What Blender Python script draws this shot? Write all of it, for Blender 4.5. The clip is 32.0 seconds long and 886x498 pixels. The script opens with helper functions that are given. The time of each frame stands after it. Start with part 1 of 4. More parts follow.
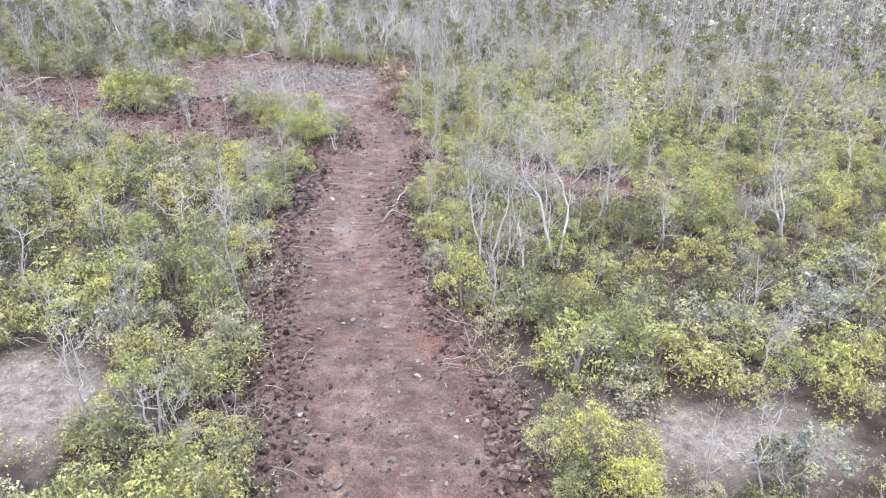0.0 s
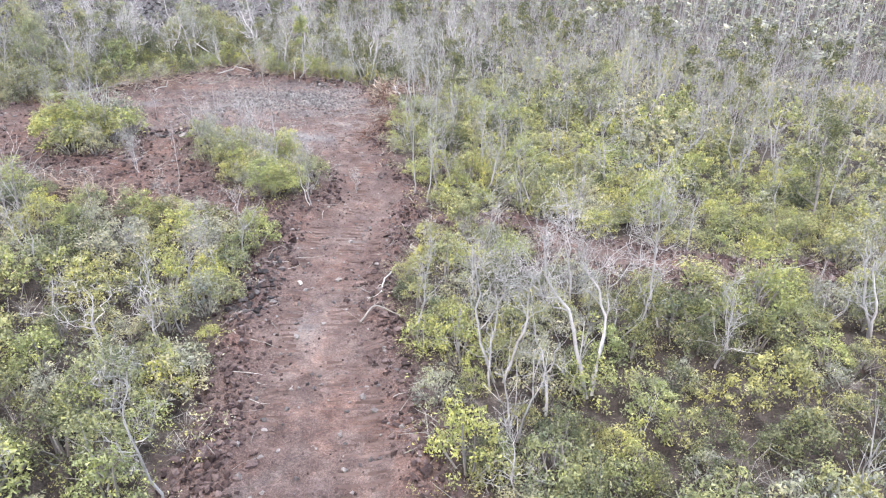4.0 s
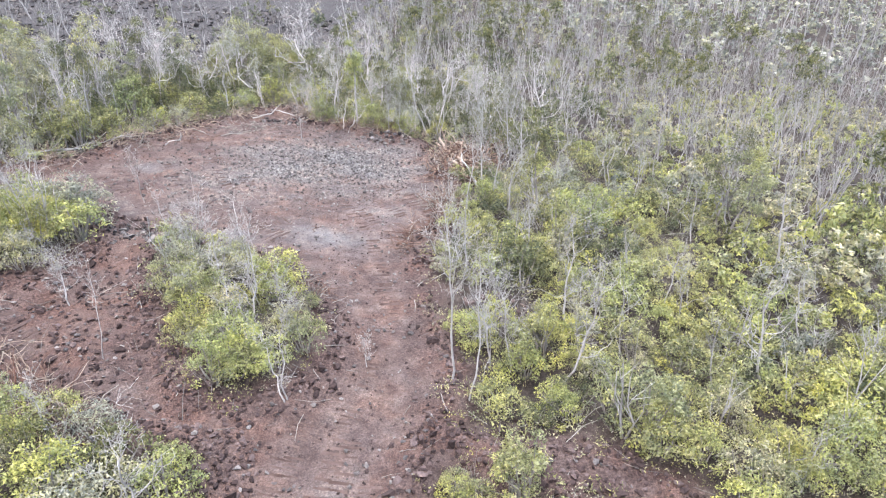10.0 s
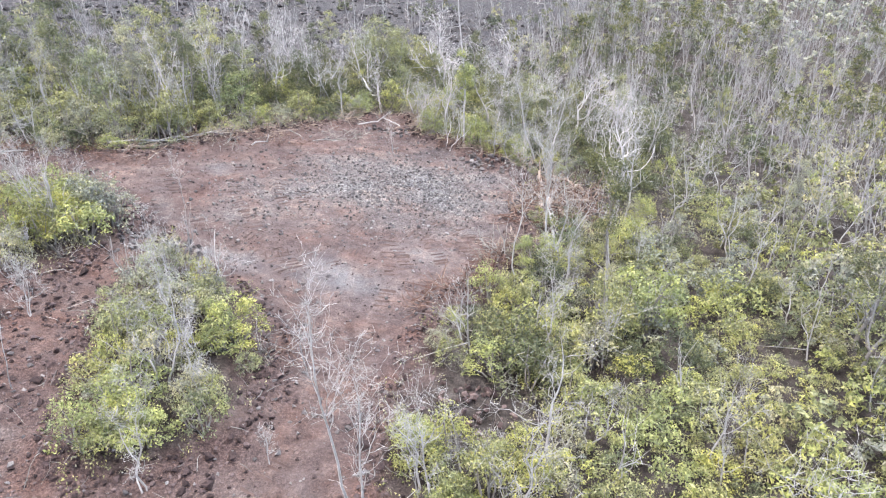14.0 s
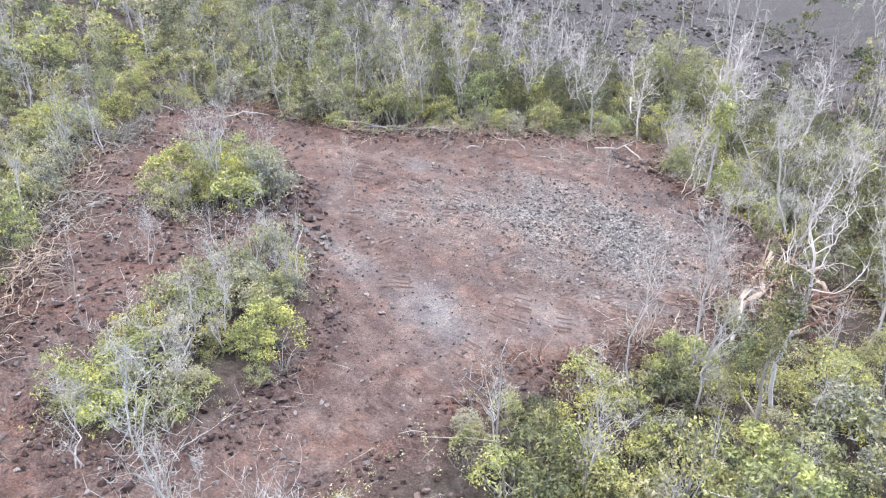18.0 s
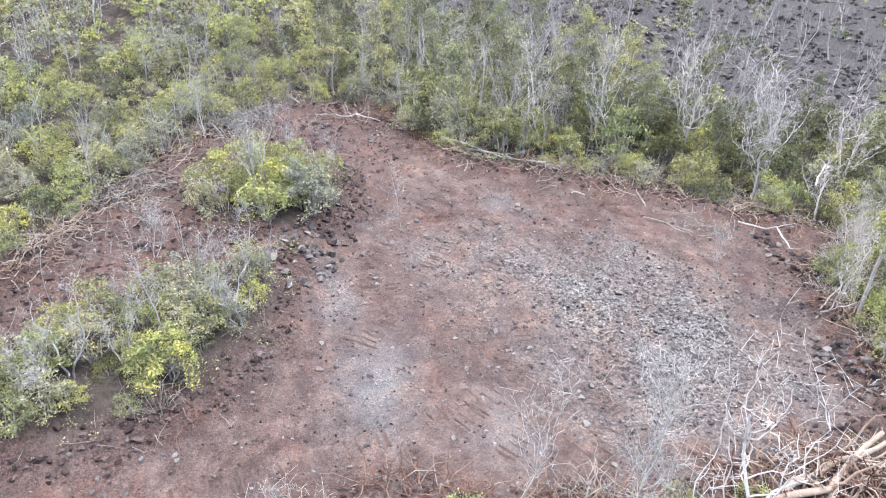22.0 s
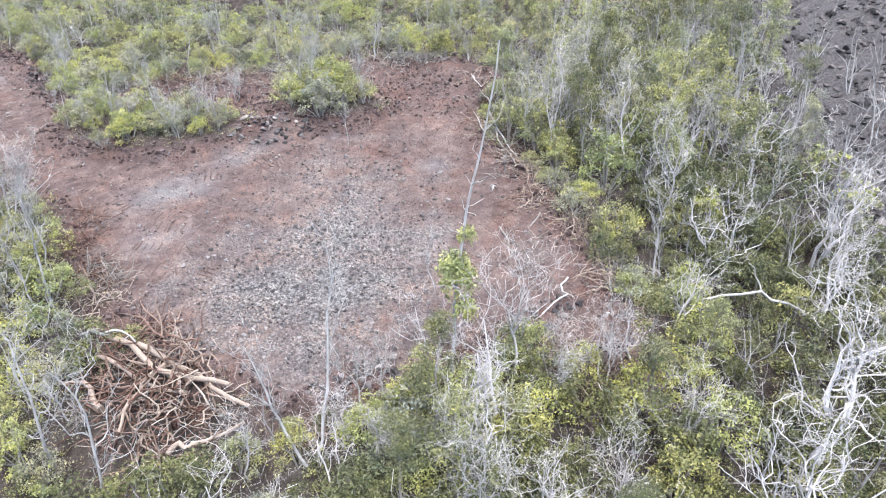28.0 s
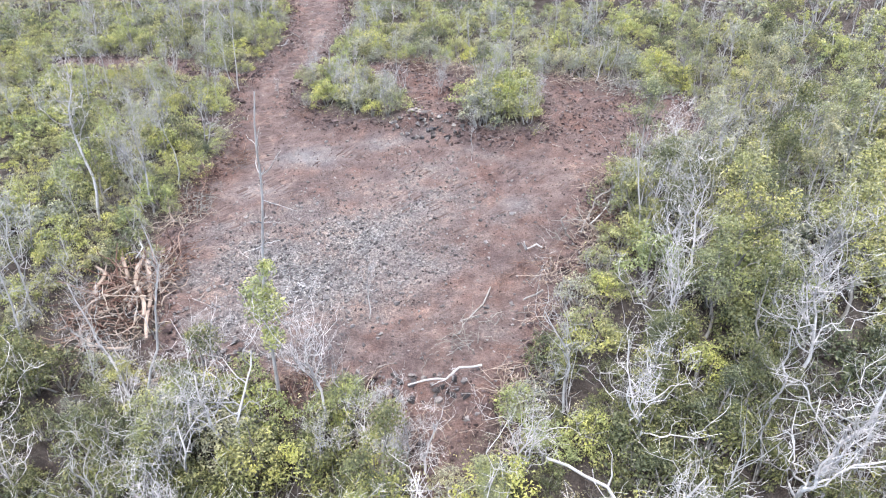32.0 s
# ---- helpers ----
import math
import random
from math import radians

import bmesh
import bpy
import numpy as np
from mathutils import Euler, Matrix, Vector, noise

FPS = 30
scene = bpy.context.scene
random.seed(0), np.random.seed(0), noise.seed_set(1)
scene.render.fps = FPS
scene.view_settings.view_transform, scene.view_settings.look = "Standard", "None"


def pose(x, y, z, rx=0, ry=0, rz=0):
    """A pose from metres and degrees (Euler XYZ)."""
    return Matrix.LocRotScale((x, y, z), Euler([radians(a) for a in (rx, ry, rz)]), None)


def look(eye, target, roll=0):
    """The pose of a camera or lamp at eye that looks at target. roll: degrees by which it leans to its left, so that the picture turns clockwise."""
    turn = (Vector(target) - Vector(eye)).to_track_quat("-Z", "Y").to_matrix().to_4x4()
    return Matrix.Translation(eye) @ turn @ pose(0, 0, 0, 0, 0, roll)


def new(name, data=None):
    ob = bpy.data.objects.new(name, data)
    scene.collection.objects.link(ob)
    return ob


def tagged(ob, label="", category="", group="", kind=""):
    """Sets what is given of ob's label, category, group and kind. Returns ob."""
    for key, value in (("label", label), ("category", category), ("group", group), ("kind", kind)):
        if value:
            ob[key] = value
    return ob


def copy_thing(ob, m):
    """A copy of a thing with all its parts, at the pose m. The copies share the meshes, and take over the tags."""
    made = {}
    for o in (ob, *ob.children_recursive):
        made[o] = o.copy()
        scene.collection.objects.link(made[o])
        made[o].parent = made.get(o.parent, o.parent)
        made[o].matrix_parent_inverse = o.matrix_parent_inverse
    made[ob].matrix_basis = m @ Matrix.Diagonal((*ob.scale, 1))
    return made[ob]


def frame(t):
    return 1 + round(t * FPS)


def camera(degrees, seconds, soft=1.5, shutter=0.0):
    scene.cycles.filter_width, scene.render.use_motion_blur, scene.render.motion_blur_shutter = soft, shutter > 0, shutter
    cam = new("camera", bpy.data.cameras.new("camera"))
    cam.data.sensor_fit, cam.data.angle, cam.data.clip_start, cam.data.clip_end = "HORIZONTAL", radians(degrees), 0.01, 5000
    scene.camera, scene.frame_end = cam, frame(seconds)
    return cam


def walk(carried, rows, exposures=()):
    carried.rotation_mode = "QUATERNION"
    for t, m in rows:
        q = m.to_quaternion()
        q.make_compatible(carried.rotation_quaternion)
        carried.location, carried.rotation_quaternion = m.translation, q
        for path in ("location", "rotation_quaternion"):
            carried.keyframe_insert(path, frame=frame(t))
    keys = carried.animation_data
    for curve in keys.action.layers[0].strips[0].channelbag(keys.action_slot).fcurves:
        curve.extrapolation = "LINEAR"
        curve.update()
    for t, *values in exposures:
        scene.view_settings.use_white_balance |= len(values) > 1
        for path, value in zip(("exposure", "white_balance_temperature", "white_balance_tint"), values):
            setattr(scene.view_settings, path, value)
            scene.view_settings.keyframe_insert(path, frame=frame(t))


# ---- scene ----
cam = camera(65.62, 32.0, soft=1.2)
PATH = [
    (0.0, (-0.000, -0.000, 9.891), (-0.002, 17.658, 0.501), -0.15),
    (0.5, (-0.039, 0.613, 9.852), (-0.008, 18.277, 0.472), 0.08),
    (1.0, (-0.054, 1.237, 9.843), (0.010, 18.899, 0.458), 0.20),
    (1.5, (-0.069, 1.855, 9.861), (0.015, 19.510, 0.464), 0.25),
    (2.0, (-0.058, 2.493, 9.882), (0.037, 20.143, 0.478), 0.26),
    (2.5, (-0.061, 3.186, 9.901), (0.039, 20.830, 0.485), 0.22),
    (3.0, (-0.029, 3.889, 9.953), (0.056, 21.522, 0.516), 0.13),
    (3.5, (-0.019, 4.666, 10.015), (0.083, 22.263, 0.510), 0.04),
    (4.0, (0.003, 5.460, 10.096), (0.109, 23.021, 0.524), 0.01),
    (4.5, (0.030, 6.286, 10.184), (0.129, 23.810, 0.547), 0.01),
    (5.0, (0.054, 7.155, 10.263), (0.140, 24.647, 0.568), -0.08),
    (5.5, (0.068, 8.081, 10.320), (0.137, 25.548, 0.577), -0.49),
    (6.0, (0.065, 9.078, 10.340), (0.116, 26.527, 0.565), -0.45),
    (6.5, (0.035, 10.056, 10.393), (0.095, 27.493, 0.598), -0.30),
    (7.0, (0.035, 10.985, 10.432), (0.080, 28.424, 0.641), -0.27),
    (7.5, (0.020, 11.955, 10.415), (0.081, 29.404, 0.643), -0.21),
    (8.0, (0.037, 12.793, 10.440), (0.094, 30.254, 0.688), -0.19),
    (8.5, (0.114, 13.637, 10.386), (0.104, 31.116, 0.666), -0.32),
    (9.0, (0.195, 14.345, 10.376), (-0.153, 31.840, 0.691), -0.16),
    (9.5, (0.349, 14.948, 10.368), (-0.937, 32.411, 0.705), -0.01),
    (10.0, (0.590, 15.489, 10.399), (-1.815, 32.829, 0.728), 0.19),
    (10.5, (0.900, 16.013, 10.497), (-2.188, 33.218, 0.779), 0.46),
    (11.0, (1.327, 16.626, 10.473), (-2.421, 33.687, 0.734), 0.42),
    (11.5, (1.793, 17.203, 10.486), (-2.911, 33.999, 0.700), 0.18),
    (12.0, (2.317, 17.826, 10.429), (-3.437, 34.306, 0.667), 0.21),
    (12.5, (2.896, 18.577, 10.390), (-3.671, 34.734, 0.601), 0.01),
    (13.0, (3.412, 19.382, 10.373), (-3.743, 35.273, 0.561), -0.10),
    (13.5, (3.936, 20.214, 10.281), (-3.757, 35.880, 0.515), -0.37),
    (14.0, (4.400, 20.966, 10.224), (-3.564, 36.500, 0.463), -0.08),
    (14.5, (4.819, 21.682, 10.193), (-3.394, 37.074, 0.413), -0.00),
    (15.0, (5.208, 22.405, 10.185), (-3.464, 37.520, 0.369), 0.10),
    (15.5, (5.581, 23.177, 10.190), (-3.973, 37.725, 0.337), 0.46),
    (16.0, (5.954, 24.041, 10.203), (-5.061, 37.496, 0.323), 0.16),
    (16.5, (6.201, 24.846, 10.104), (-6.155, 37.130, 0.284), 0.06),
    (17.0, (6.415, 25.636, 10.049), (-6.782, 37.033, 0.254), -0.12),
    (17.5, (6.526, 26.367, 9.919), (-7.209, 37.172, 0.193), -0.01),
    (18.0, (6.683, 27.167, 9.857), (-8.275, 36.226, 0.151), -0.02),
    (18.5, (6.758, 28.002, 9.834), (-9.228, 35.081, 0.122), 0.07),
    (19.0, (6.762, 28.818, 9.878), (-9.592, 34.957, 0.140), 0.19),
    (19.5, (6.742, 29.653, 9.845), (-9.854, 35.141, 0.126), 0.11),
    (20.0, (6.706, 30.543, 9.935), (-10.083, 35.323, 0.174), 0.12),
    (20.5, (6.588, 31.500, 9.970), (-10.383, 35.524, 0.182), 0.11),
    (21.0, (6.392, 32.466, 9.910), (-10.752, 35.789, 0.161), 0.11),
    (21.5, (6.159, 33.581, 9.968), (-11.076, 36.154, 0.153), 0.13),
    (22.0, (5.924, 34.819, 10.100), (-11.352, 36.595, 0.181), 0.29),
    (22.5, (5.647, 36.166, 10.165), (-11.662, 37.137, 0.193), 0.18),
    (23.0, (5.376, 37.631, 10.097), (-11.973, 37.860, 0.148), 0.03),
    (23.5, (5.111, 39.252, 10.049), (-12.229, 38.989, 0.086), -0.08),
    (24.0, (4.904, 40.968, 10.048), (-12.400, 40.400, 0.035), -0.09),
    (24.5, (4.719, 42.920, 10.021), (-12.553, 41.877, -0.007), -0.08),
    (25.0, (4.534, 44.958, 9.987), (-12.625, 42.546, 0.000), -0.02),
    (25.5, (4.155, 47.146, 9.775), (-12.152, 41.086, -0.092), -0.44),
    (26.0, (3.512, 49.403, 9.779), (-11.459, 40.552, -0.095), -0.09),
    (26.5, (2.679, 51.655, 9.912), (-10.849, 40.793, -0.038), 0.00),
    (27.0, (1.727, 53.826, 10.090), (-10.495, 41.586, 0.050), -0.04),
    (27.5, (0.729, 55.841, 10.227), (-10.467, 42.692, 0.140), -0.17),
    (28.0, (-0.242, 57.627, 10.238), (-10.764, 43.895, 0.203), 0.16),
    (28.5, (-1.506, 59.387, 10.414), (-11.655, 45.413, 0.329), 0.27),
    (29.0, (-3.162, 60.972, 10.556), (-12.803, 46.674, 0.425), 0.17),
    (29.5, (-4.893, 62.081, 10.578), (-13.239, 46.986, 0.454), 0.11),
    (30.0, (-6.458, 62.627, 10.783), (-13.009, 46.724, 0.576), 0.13),
    (30.5, (-8.220, 62.713, 10.893), (-12.582, 46.107, 0.636), -0.01),
    (31.0, (-10.180, 62.131, 10.839), (-12.274, 45.090, 0.582), -0.16),
    (31.5, (-11.687, 61.287, 11.052), (-12.061, 44.180, 0.697), -0.14),
    (32.0, (-13.094, 59.994, 11.313), (-11.984, 42.980, 0.859), -0.13),
]
walk(cam, [(t, look(eye, aim, roll)) for t, eye, aim, roll in PATH])

# ---- light: bright overcast ----
world = bpy.data.worlds.new("overcast_sky")
scene.world = world
world.use_nodes = True
wn, wl = world.node_tree.nodes, world.node_tree.links
sky = wn.new("ShaderNodeTexSky")
sky.sky_type = "NISHITA"
sky.sun_disc = False
sky.sun_elevation, sky.sun_rotation = radians(58), radians(200)
sky.air_density, sky.dust_density, sky.ozone_density = 1.0, 4.0, 1.0
wl.new(sky.outputs["Color"], wn["Background"].inputs["Color"])
wn["Background"].inputs["Strength"].default_value = 0.128
sun_data = bpy.data.lights.new("sun", "SUN")
sun_data.energy, sun_data.angle, sun_data.color = 1.75, radians(22), (1.0, 1.0, 1.0)
sun = new("sun", sun_data)
sun.matrix_basis = pose(0, 0, 60, 32, 0, 160)
scene.view_settings.exposure = 3.0

# ---- materials ----
RNG = np.random.default_rng(11)


def nodes_of(name, rough=0.9):
    m = bpy.data.materials.new(name)
    m.use_nodes = True
    nt = m.node_tree
    b = nt.nodes["Principled BSDF"]
    b.inputs["Roughness"].default_value = rough
    b.inputs["Specular IOR Level"].default_value = 0.08
    return m, nt.nodes, nt.links, b


def ramp(nodes, links, fac, stops):
    r = nodes.new("ShaderNodeValToRGB")
    el = r.color_ramp.elements
    while len(el) < len(stops):
        el.new(0.5)
    for e, (p, c) in zip(el, stops):
        e.position, e.color = p, (*c, 1)
    links.new(fac, r.inputs["Fac"])
    return r.outputs["Color"]


def noise_tex(nodes, links, scale, detail=4.0, rough=0.6, coord=None):
    n = nodes.new("ShaderNodeTexNoise")
    n.inputs["Scale"].default_value, n.inputs["Detail"].default_value = scale, detail
    n.inputs["Roughness"].default_value = rough
    if coord is None:
        coord = nodes.new("ShaderNodeNewGeometry").outputs["Position"]
    links.new(coord, n.inputs["Vector"])
    return n.outputs["Fac"]


def mixed(nodes, links, fac, a, b, mode="MIX"):
    m = nodes.new("ShaderNodeMix")
    m.data_type, m.blend_type = "RGBA", mode
    for s, v in ((m.inputs[0], fac), (m.inputs[6], a), (m.inputs[7], b)):
        if isinstance(v, (int, float)):
            s.default_value = v
        elif isinstance(v, tuple):
            s.default_value = (*v, 1)
        else:
            links.new(v, s)
    return m.outputs[2]


def maths(nodes, links, op, a, b):
    m = nodes.new("ShaderNodeMath")
    m.operation = op
    m.use_clamp = op in ("MULTIPLY", "ADD", "SUBTRACT")
    for s, v in zip(m.inputs, (a, b)):
        if isinstance(v, (int, float)):
            s.default_value = v
        else:
            links.new(v, s)
    return m.outputs[0]


def bumped(nodes, links, b, height, strength, dist):
    k = nodes.new("ShaderNodeBump")
    k.inputs["Strength"].default_value, k.inputs["Distance"].default_value = strength, dist
    links.new(height, k.inputs["Height"])
    links.new(k.outputs["Normal"], b.inputs["Normal"])


def leaf_material(name, dark, mid, light, dry):
    """Matt leaves, each with a tone of its own, with patches of yellower growth and some light let through."""
    m, n, l, b = nodes_of(name, 0.5)
    b.inputs["Specular IOR Level"].default_value = 0.18
    geo, info = n.new("ShaderNodeNewGeometry"), n.new("ShaderNodeObjectInfo")
    tone = ramp(n, l, geo.outputs["Random Per Island"], [(0.0, dark), (0.45, mid), (0.9, light), (1.0, dry)])
    patch = noise_tex(n, l, 0.45, 3.0, 0.6)
    shift = ramp(n, l, patch, [(0.36, (0.78, 0.84, 0.95)), (0.52, (1.0, 1.0, 1.0)), (0.68, (1.1, 1.08, 0.88))])
    tuft = ramp(n, l, noise_tex(n, l, 2.6, 2.0, 0.5), [(0.34, (0.62, 0.67, 0.74)), (0.5, (1.0, 1.0, 1.0)), (0.66, (1.26, 1.24, 0.98))])
    shift = mixed(n, l, 1.0, shift, tuft, "MULTIPLY")
    own = ramp(n, l, info.outputs["Random"], [(0.0, (0.8, 0.85, 0.95)), (0.5, (1, 1, 1)), (1.0, (1.12, 1.08, 0.9))])
    col = mixed(n, l, 1.0, mixed(n, l, 1.0, tone, shift, "MULTIPLY"), own, "MULTIPLY")
    l.new(col, b.inputs["Base Color"])
    tr = n.new("ShaderNodeBsdfTranslucent")
    l.new(col, tr.inputs["Color"])
    mx = n.new("ShaderNodeMixShader")
    mx.inputs[0].default_value = 0.28
    l.new(b.outputs[0], mx.inputs[1])
    l.new(tr.outputs[0], mx.inputs[2])
    l.new(mx.outputs[0], n["Material Output"].inputs["Surface"])
    return m


def wood_material(name, a, b_col, c):
    m, n, l, b = nodes_of(name, 0.85)
    geo = n.new("ShaderNodeNewGeometry")
    big = noise_tex(n, l, 2.5, 3.0)
    fine = noise_tex(n, l, 30.0, 3.0)
    col = ramp(n, l, geo.outputs["Random Per Island"], [(0.0, a), (0.5, b_col), (1.0, c)])
    col = mixed(n, l, 1.0, col, ramp(n, l, big, [(0.3, (0.72, 0.7, 0.68)), (0.6, (1.05, 1.05, 1.05))]), "MULTIPLY")
    l.new(mixed(n, l, 1.0, col, ramp(n, l, fine, [(0.3, (0.8, 0.8, 0.8)), (0.7, (1.1, 1.1, 1.1))]), "MULTIPLY"), b.inputs["Base Color"])
    bumped(n, l, b, fine, 0.5, 0.01)
    return m


def rock_material(name, a, b_col, c):
    m, n, l, b = nodes_of(name, 0.95)
    geo, info = n.new("ShaderNodeNewGeometry"), n.new("ShaderNodeObjectInfo")
    col = ramp(n, l, geo.outputs["Random Per Island"], [(0.0, a), (0.5, b_col), (1.0, c)])
    own = ramp(n, l, info.outputs["Random"], [(0.0, (0.8, 0.78, 0.8)), (1.0, (1.2, 1.15, 1.1))])
    fine = noise_tex(n, l, 18.0, 5.0, 0.7)
    col = mixed(n, l, 1.0, col, own, "MULTIPLY")
    l.new(mixed(n, l, 1.0, col, ramp(n, l, fine, [(0.3, (0.6, 0.58, 0.58)), (0.65, (1.15, 1.12, 1.1))]), "MULTIPLY"), b.inputs["Base Color"])
    bumped(n, l, b, fine, 0.8, 0.03)
    return m


LEAF = leaf_material("olive_leaves", (0.077, 0.081, 0.0380), (0.140, 0.144, 0.0680), (0.197, 0.195, 0.1000), (0.222, 0.211, 0.138))
LEAF_BRIGHT = leaf_material("yellow_green_leaves", (0.099, 0.107, 0.0370), (0.174, 0.184, 0.0680), (0.226, 0.230, 0.0980), (0.246, 0.239, 0.130))
LEAF_DARK = leaf_material("dark_green_leaves", (0.028, 0.033, 0.0165), (0.060, 0.066, 0.0330), (0.104, 0.107, 0.0540), (0.132, 0.125, 0.0850))
LEAF_GREY = leaf_material("grey_green_leaves", (0.100, 0.099, 0.0690), (0.166, 0.162, 0.115), (0.219, 0.212, 0.158), (0.242, 0.231, 0.188))
DEAD = wood_material("weathered_grey_wood", (0.144, 0.142, 0.144), (0.202, 0.2, 0.202), (0.277, 0.274, 0.276))
BLEACHED = wood_material("bleached_white_wood", (0.2, 0.194, 0.197), (0.275, 0.268, 0.272), (0.37, 0.362, 0.364))
BARK = wood_material("grey_brown_bark", (0.0912, 0.0855, 0.0826), (0.137, 0.131, 0.125), (0.188, 0.18, 0.174))
STRIPPED = wood_material("torn_tan_wood", (0.102, 0.0739, 0.0587), (0.158, 0.125, 0.105), (0.224, 0.194, 0.171))
ROOT = wood_material("red_brown_roots", (0.0456, 0.0239, 0.0194), (0.0855, 0.0513, 0.041), (0.148, 0.108, 0.0912))
DRY = wood_material("dry_grey_twigs", (0.0702, 0.0648, 0.0621), (0.124, 0.119, 0.113), (0.189, 0.184, 0.176))
CINDER = rock_material("red_cinder_rock", (0.0203, 0.0155, 0.0155), (0.0463, 0.0346, 0.034), (0.0899, 0.0728, 0.0716))
GREY_ROCK = rock_material("grey_lava_rock", (0.0405, 0.0394, 0.041), (0.081, 0.0794, 0.081), (0.146, 0.145, 0.145))
DARK_ROCK = rock_material("dark_lava_rock", (0.0114, 0.0114, 0.0125), (0.0342, 0.0331, 0.0353), (0.0912, 0.0889, 0.0912))
PALE_ROCK = rock_material("pale_rock", (0.102, 0.099, 0.096), (0.132, 0.129, 0.126), (0.168, 0.165, 0.162))

# ---- plan ----
ROAD = [(1.9, -60), (1.6, 4), (1.4, 8.1), (1.1, 10.5), (0.3, 12.8), (-0.45, 16.1), (-1.2, 20), (-1.0, 24.5), (-4.8, 25.2), (-4.8, 18.7), (-4.1, 13.5), (-3.5, 10.6), (-3.0, 7.9), (-2.7, 4), (-2.4, -60)]
CLEARING = [(-1.15, 22), (-0.9, 25), (-0.75, 28.4), (-1.9, 31), (-2.5, 34), (-2.3, 37), (-2.3, 40.3), (-3.2, 43), (-4.6, 46), (-7, 47.3), (-10.4, 47.3), (-12.2, 50.3), (-13.4, 48.3), (-15, 45), (-16.3, 42), (-17, 38.5), (-19, 36),
            (-21.6, 34.5), (-21.5, 30.8), (-18.3, 28.4), (-14.5, 27), (-11, 25.6), (-9, 24.7), (-7, 24.6), (-5, 24.4), (-4.8, 22)]
ISLAND = [(-4.2, 29), (-3.9, 27), (-5, 25.9), (-6.3, 26.1), (-8, 27.9), (-9.4, 29.8), (-10.2, 32.2), (-8.8, 32.4), (-7.2, 32.1), (-5.6, 31)]
ISLET = [(-12.2, 29.6), (-13.6, 29.2), (-15, 31), (-15.6, 33.7), (-13.6, 33.9), (-11.9, 32)]
TRAIL = [(-1.2, 25.1), (2.2, 24.5), (3.6, 22.4), (5.2, 21.9), (8.2, 21.4), (12, 21.6), (12, 23.6), (8.5, 23.8), (5, 24.8), (2.6, 26.4), (-1.2, 26.3)]
LAVA = [(-15, 66), (-17.6, 57.6), (-20.5, 54.3), (-23.1, 49), (-30.3, 42.7), (-37, 35.2), (-60, 20), (-160, 10), (-160, 160), (-15, 160)]
PAN_EAST, PAN_WEST, PAN_FAR = (5.3, 9.7, 2.4, 0.85), (-8.2, 10.0, 1.9, 1.4), (29, 57, 7, 3.5)


def signed(poly, P):
    """Signed distance of the points P from a polygon, negative inside."""
    a = np.array(poly, float)
    b = np.roll(a, -1, axis=0)
    best = np.full(len(P), 1e9)
    inside = np.zeros(len(P), bool)
    for (ax, ay), (bx, by) in zip(a, b):
        ex, ey = bx - ax, by - ay
        wx, wy = P[:, 0] - ax, P[:, 1] - ay
        h = np.clip((wx * ex + wy * ey) / (ex * ex + ey * ey), 0, 1)
        best = np.minimum(best, np.hypot(wx - h * ex, wy - h * ey))
        if abs(ey) > 1e-9:
            cross = (ay > P[:, 1]) != (by > P[:, 1])
            inside ^= cross & (P[:, 0] < ex * (P[:, 1] - ay) / ey + ax)
    return np.where(inside, -best, best)


def oval(e, P):
    return (np.hypot((P[:, 0] - e[0]) / e[2], (P[:, 1] - e[1]) / e[3]) - 1) * min(e[2:])


def wob(P, s, k=0.0):
    """Cheap smooth noise over the plan, about -1 to 1."""
    x, y = P[:, 0] / s + k, P[:, 1] / s - 1.7 * k
    return (np.sin(1.7 * x + 2.1 * np.sin(1.3 * y + k)) + np.sin(2.3 * y + 1.9 * np.sin(1.1 * x - k)) + 0.6 * np.sin(3.9 * x - 3.1 * y + k) + 0.5 * np.sin(5.3 * y + 4.7 * x)) / 3.1


def bare_of(P):
    """Distance from the bulldozed earth, negative on it."""
    d = np.minimum(np.minimum(signed(ROAD, P), signed(CLEARING, P)), signed(TRAIL, P) + 0.3)
    return np.maximum(np.maximum(d, -signed(ISLAND, P)), -signed(ISLET, P))


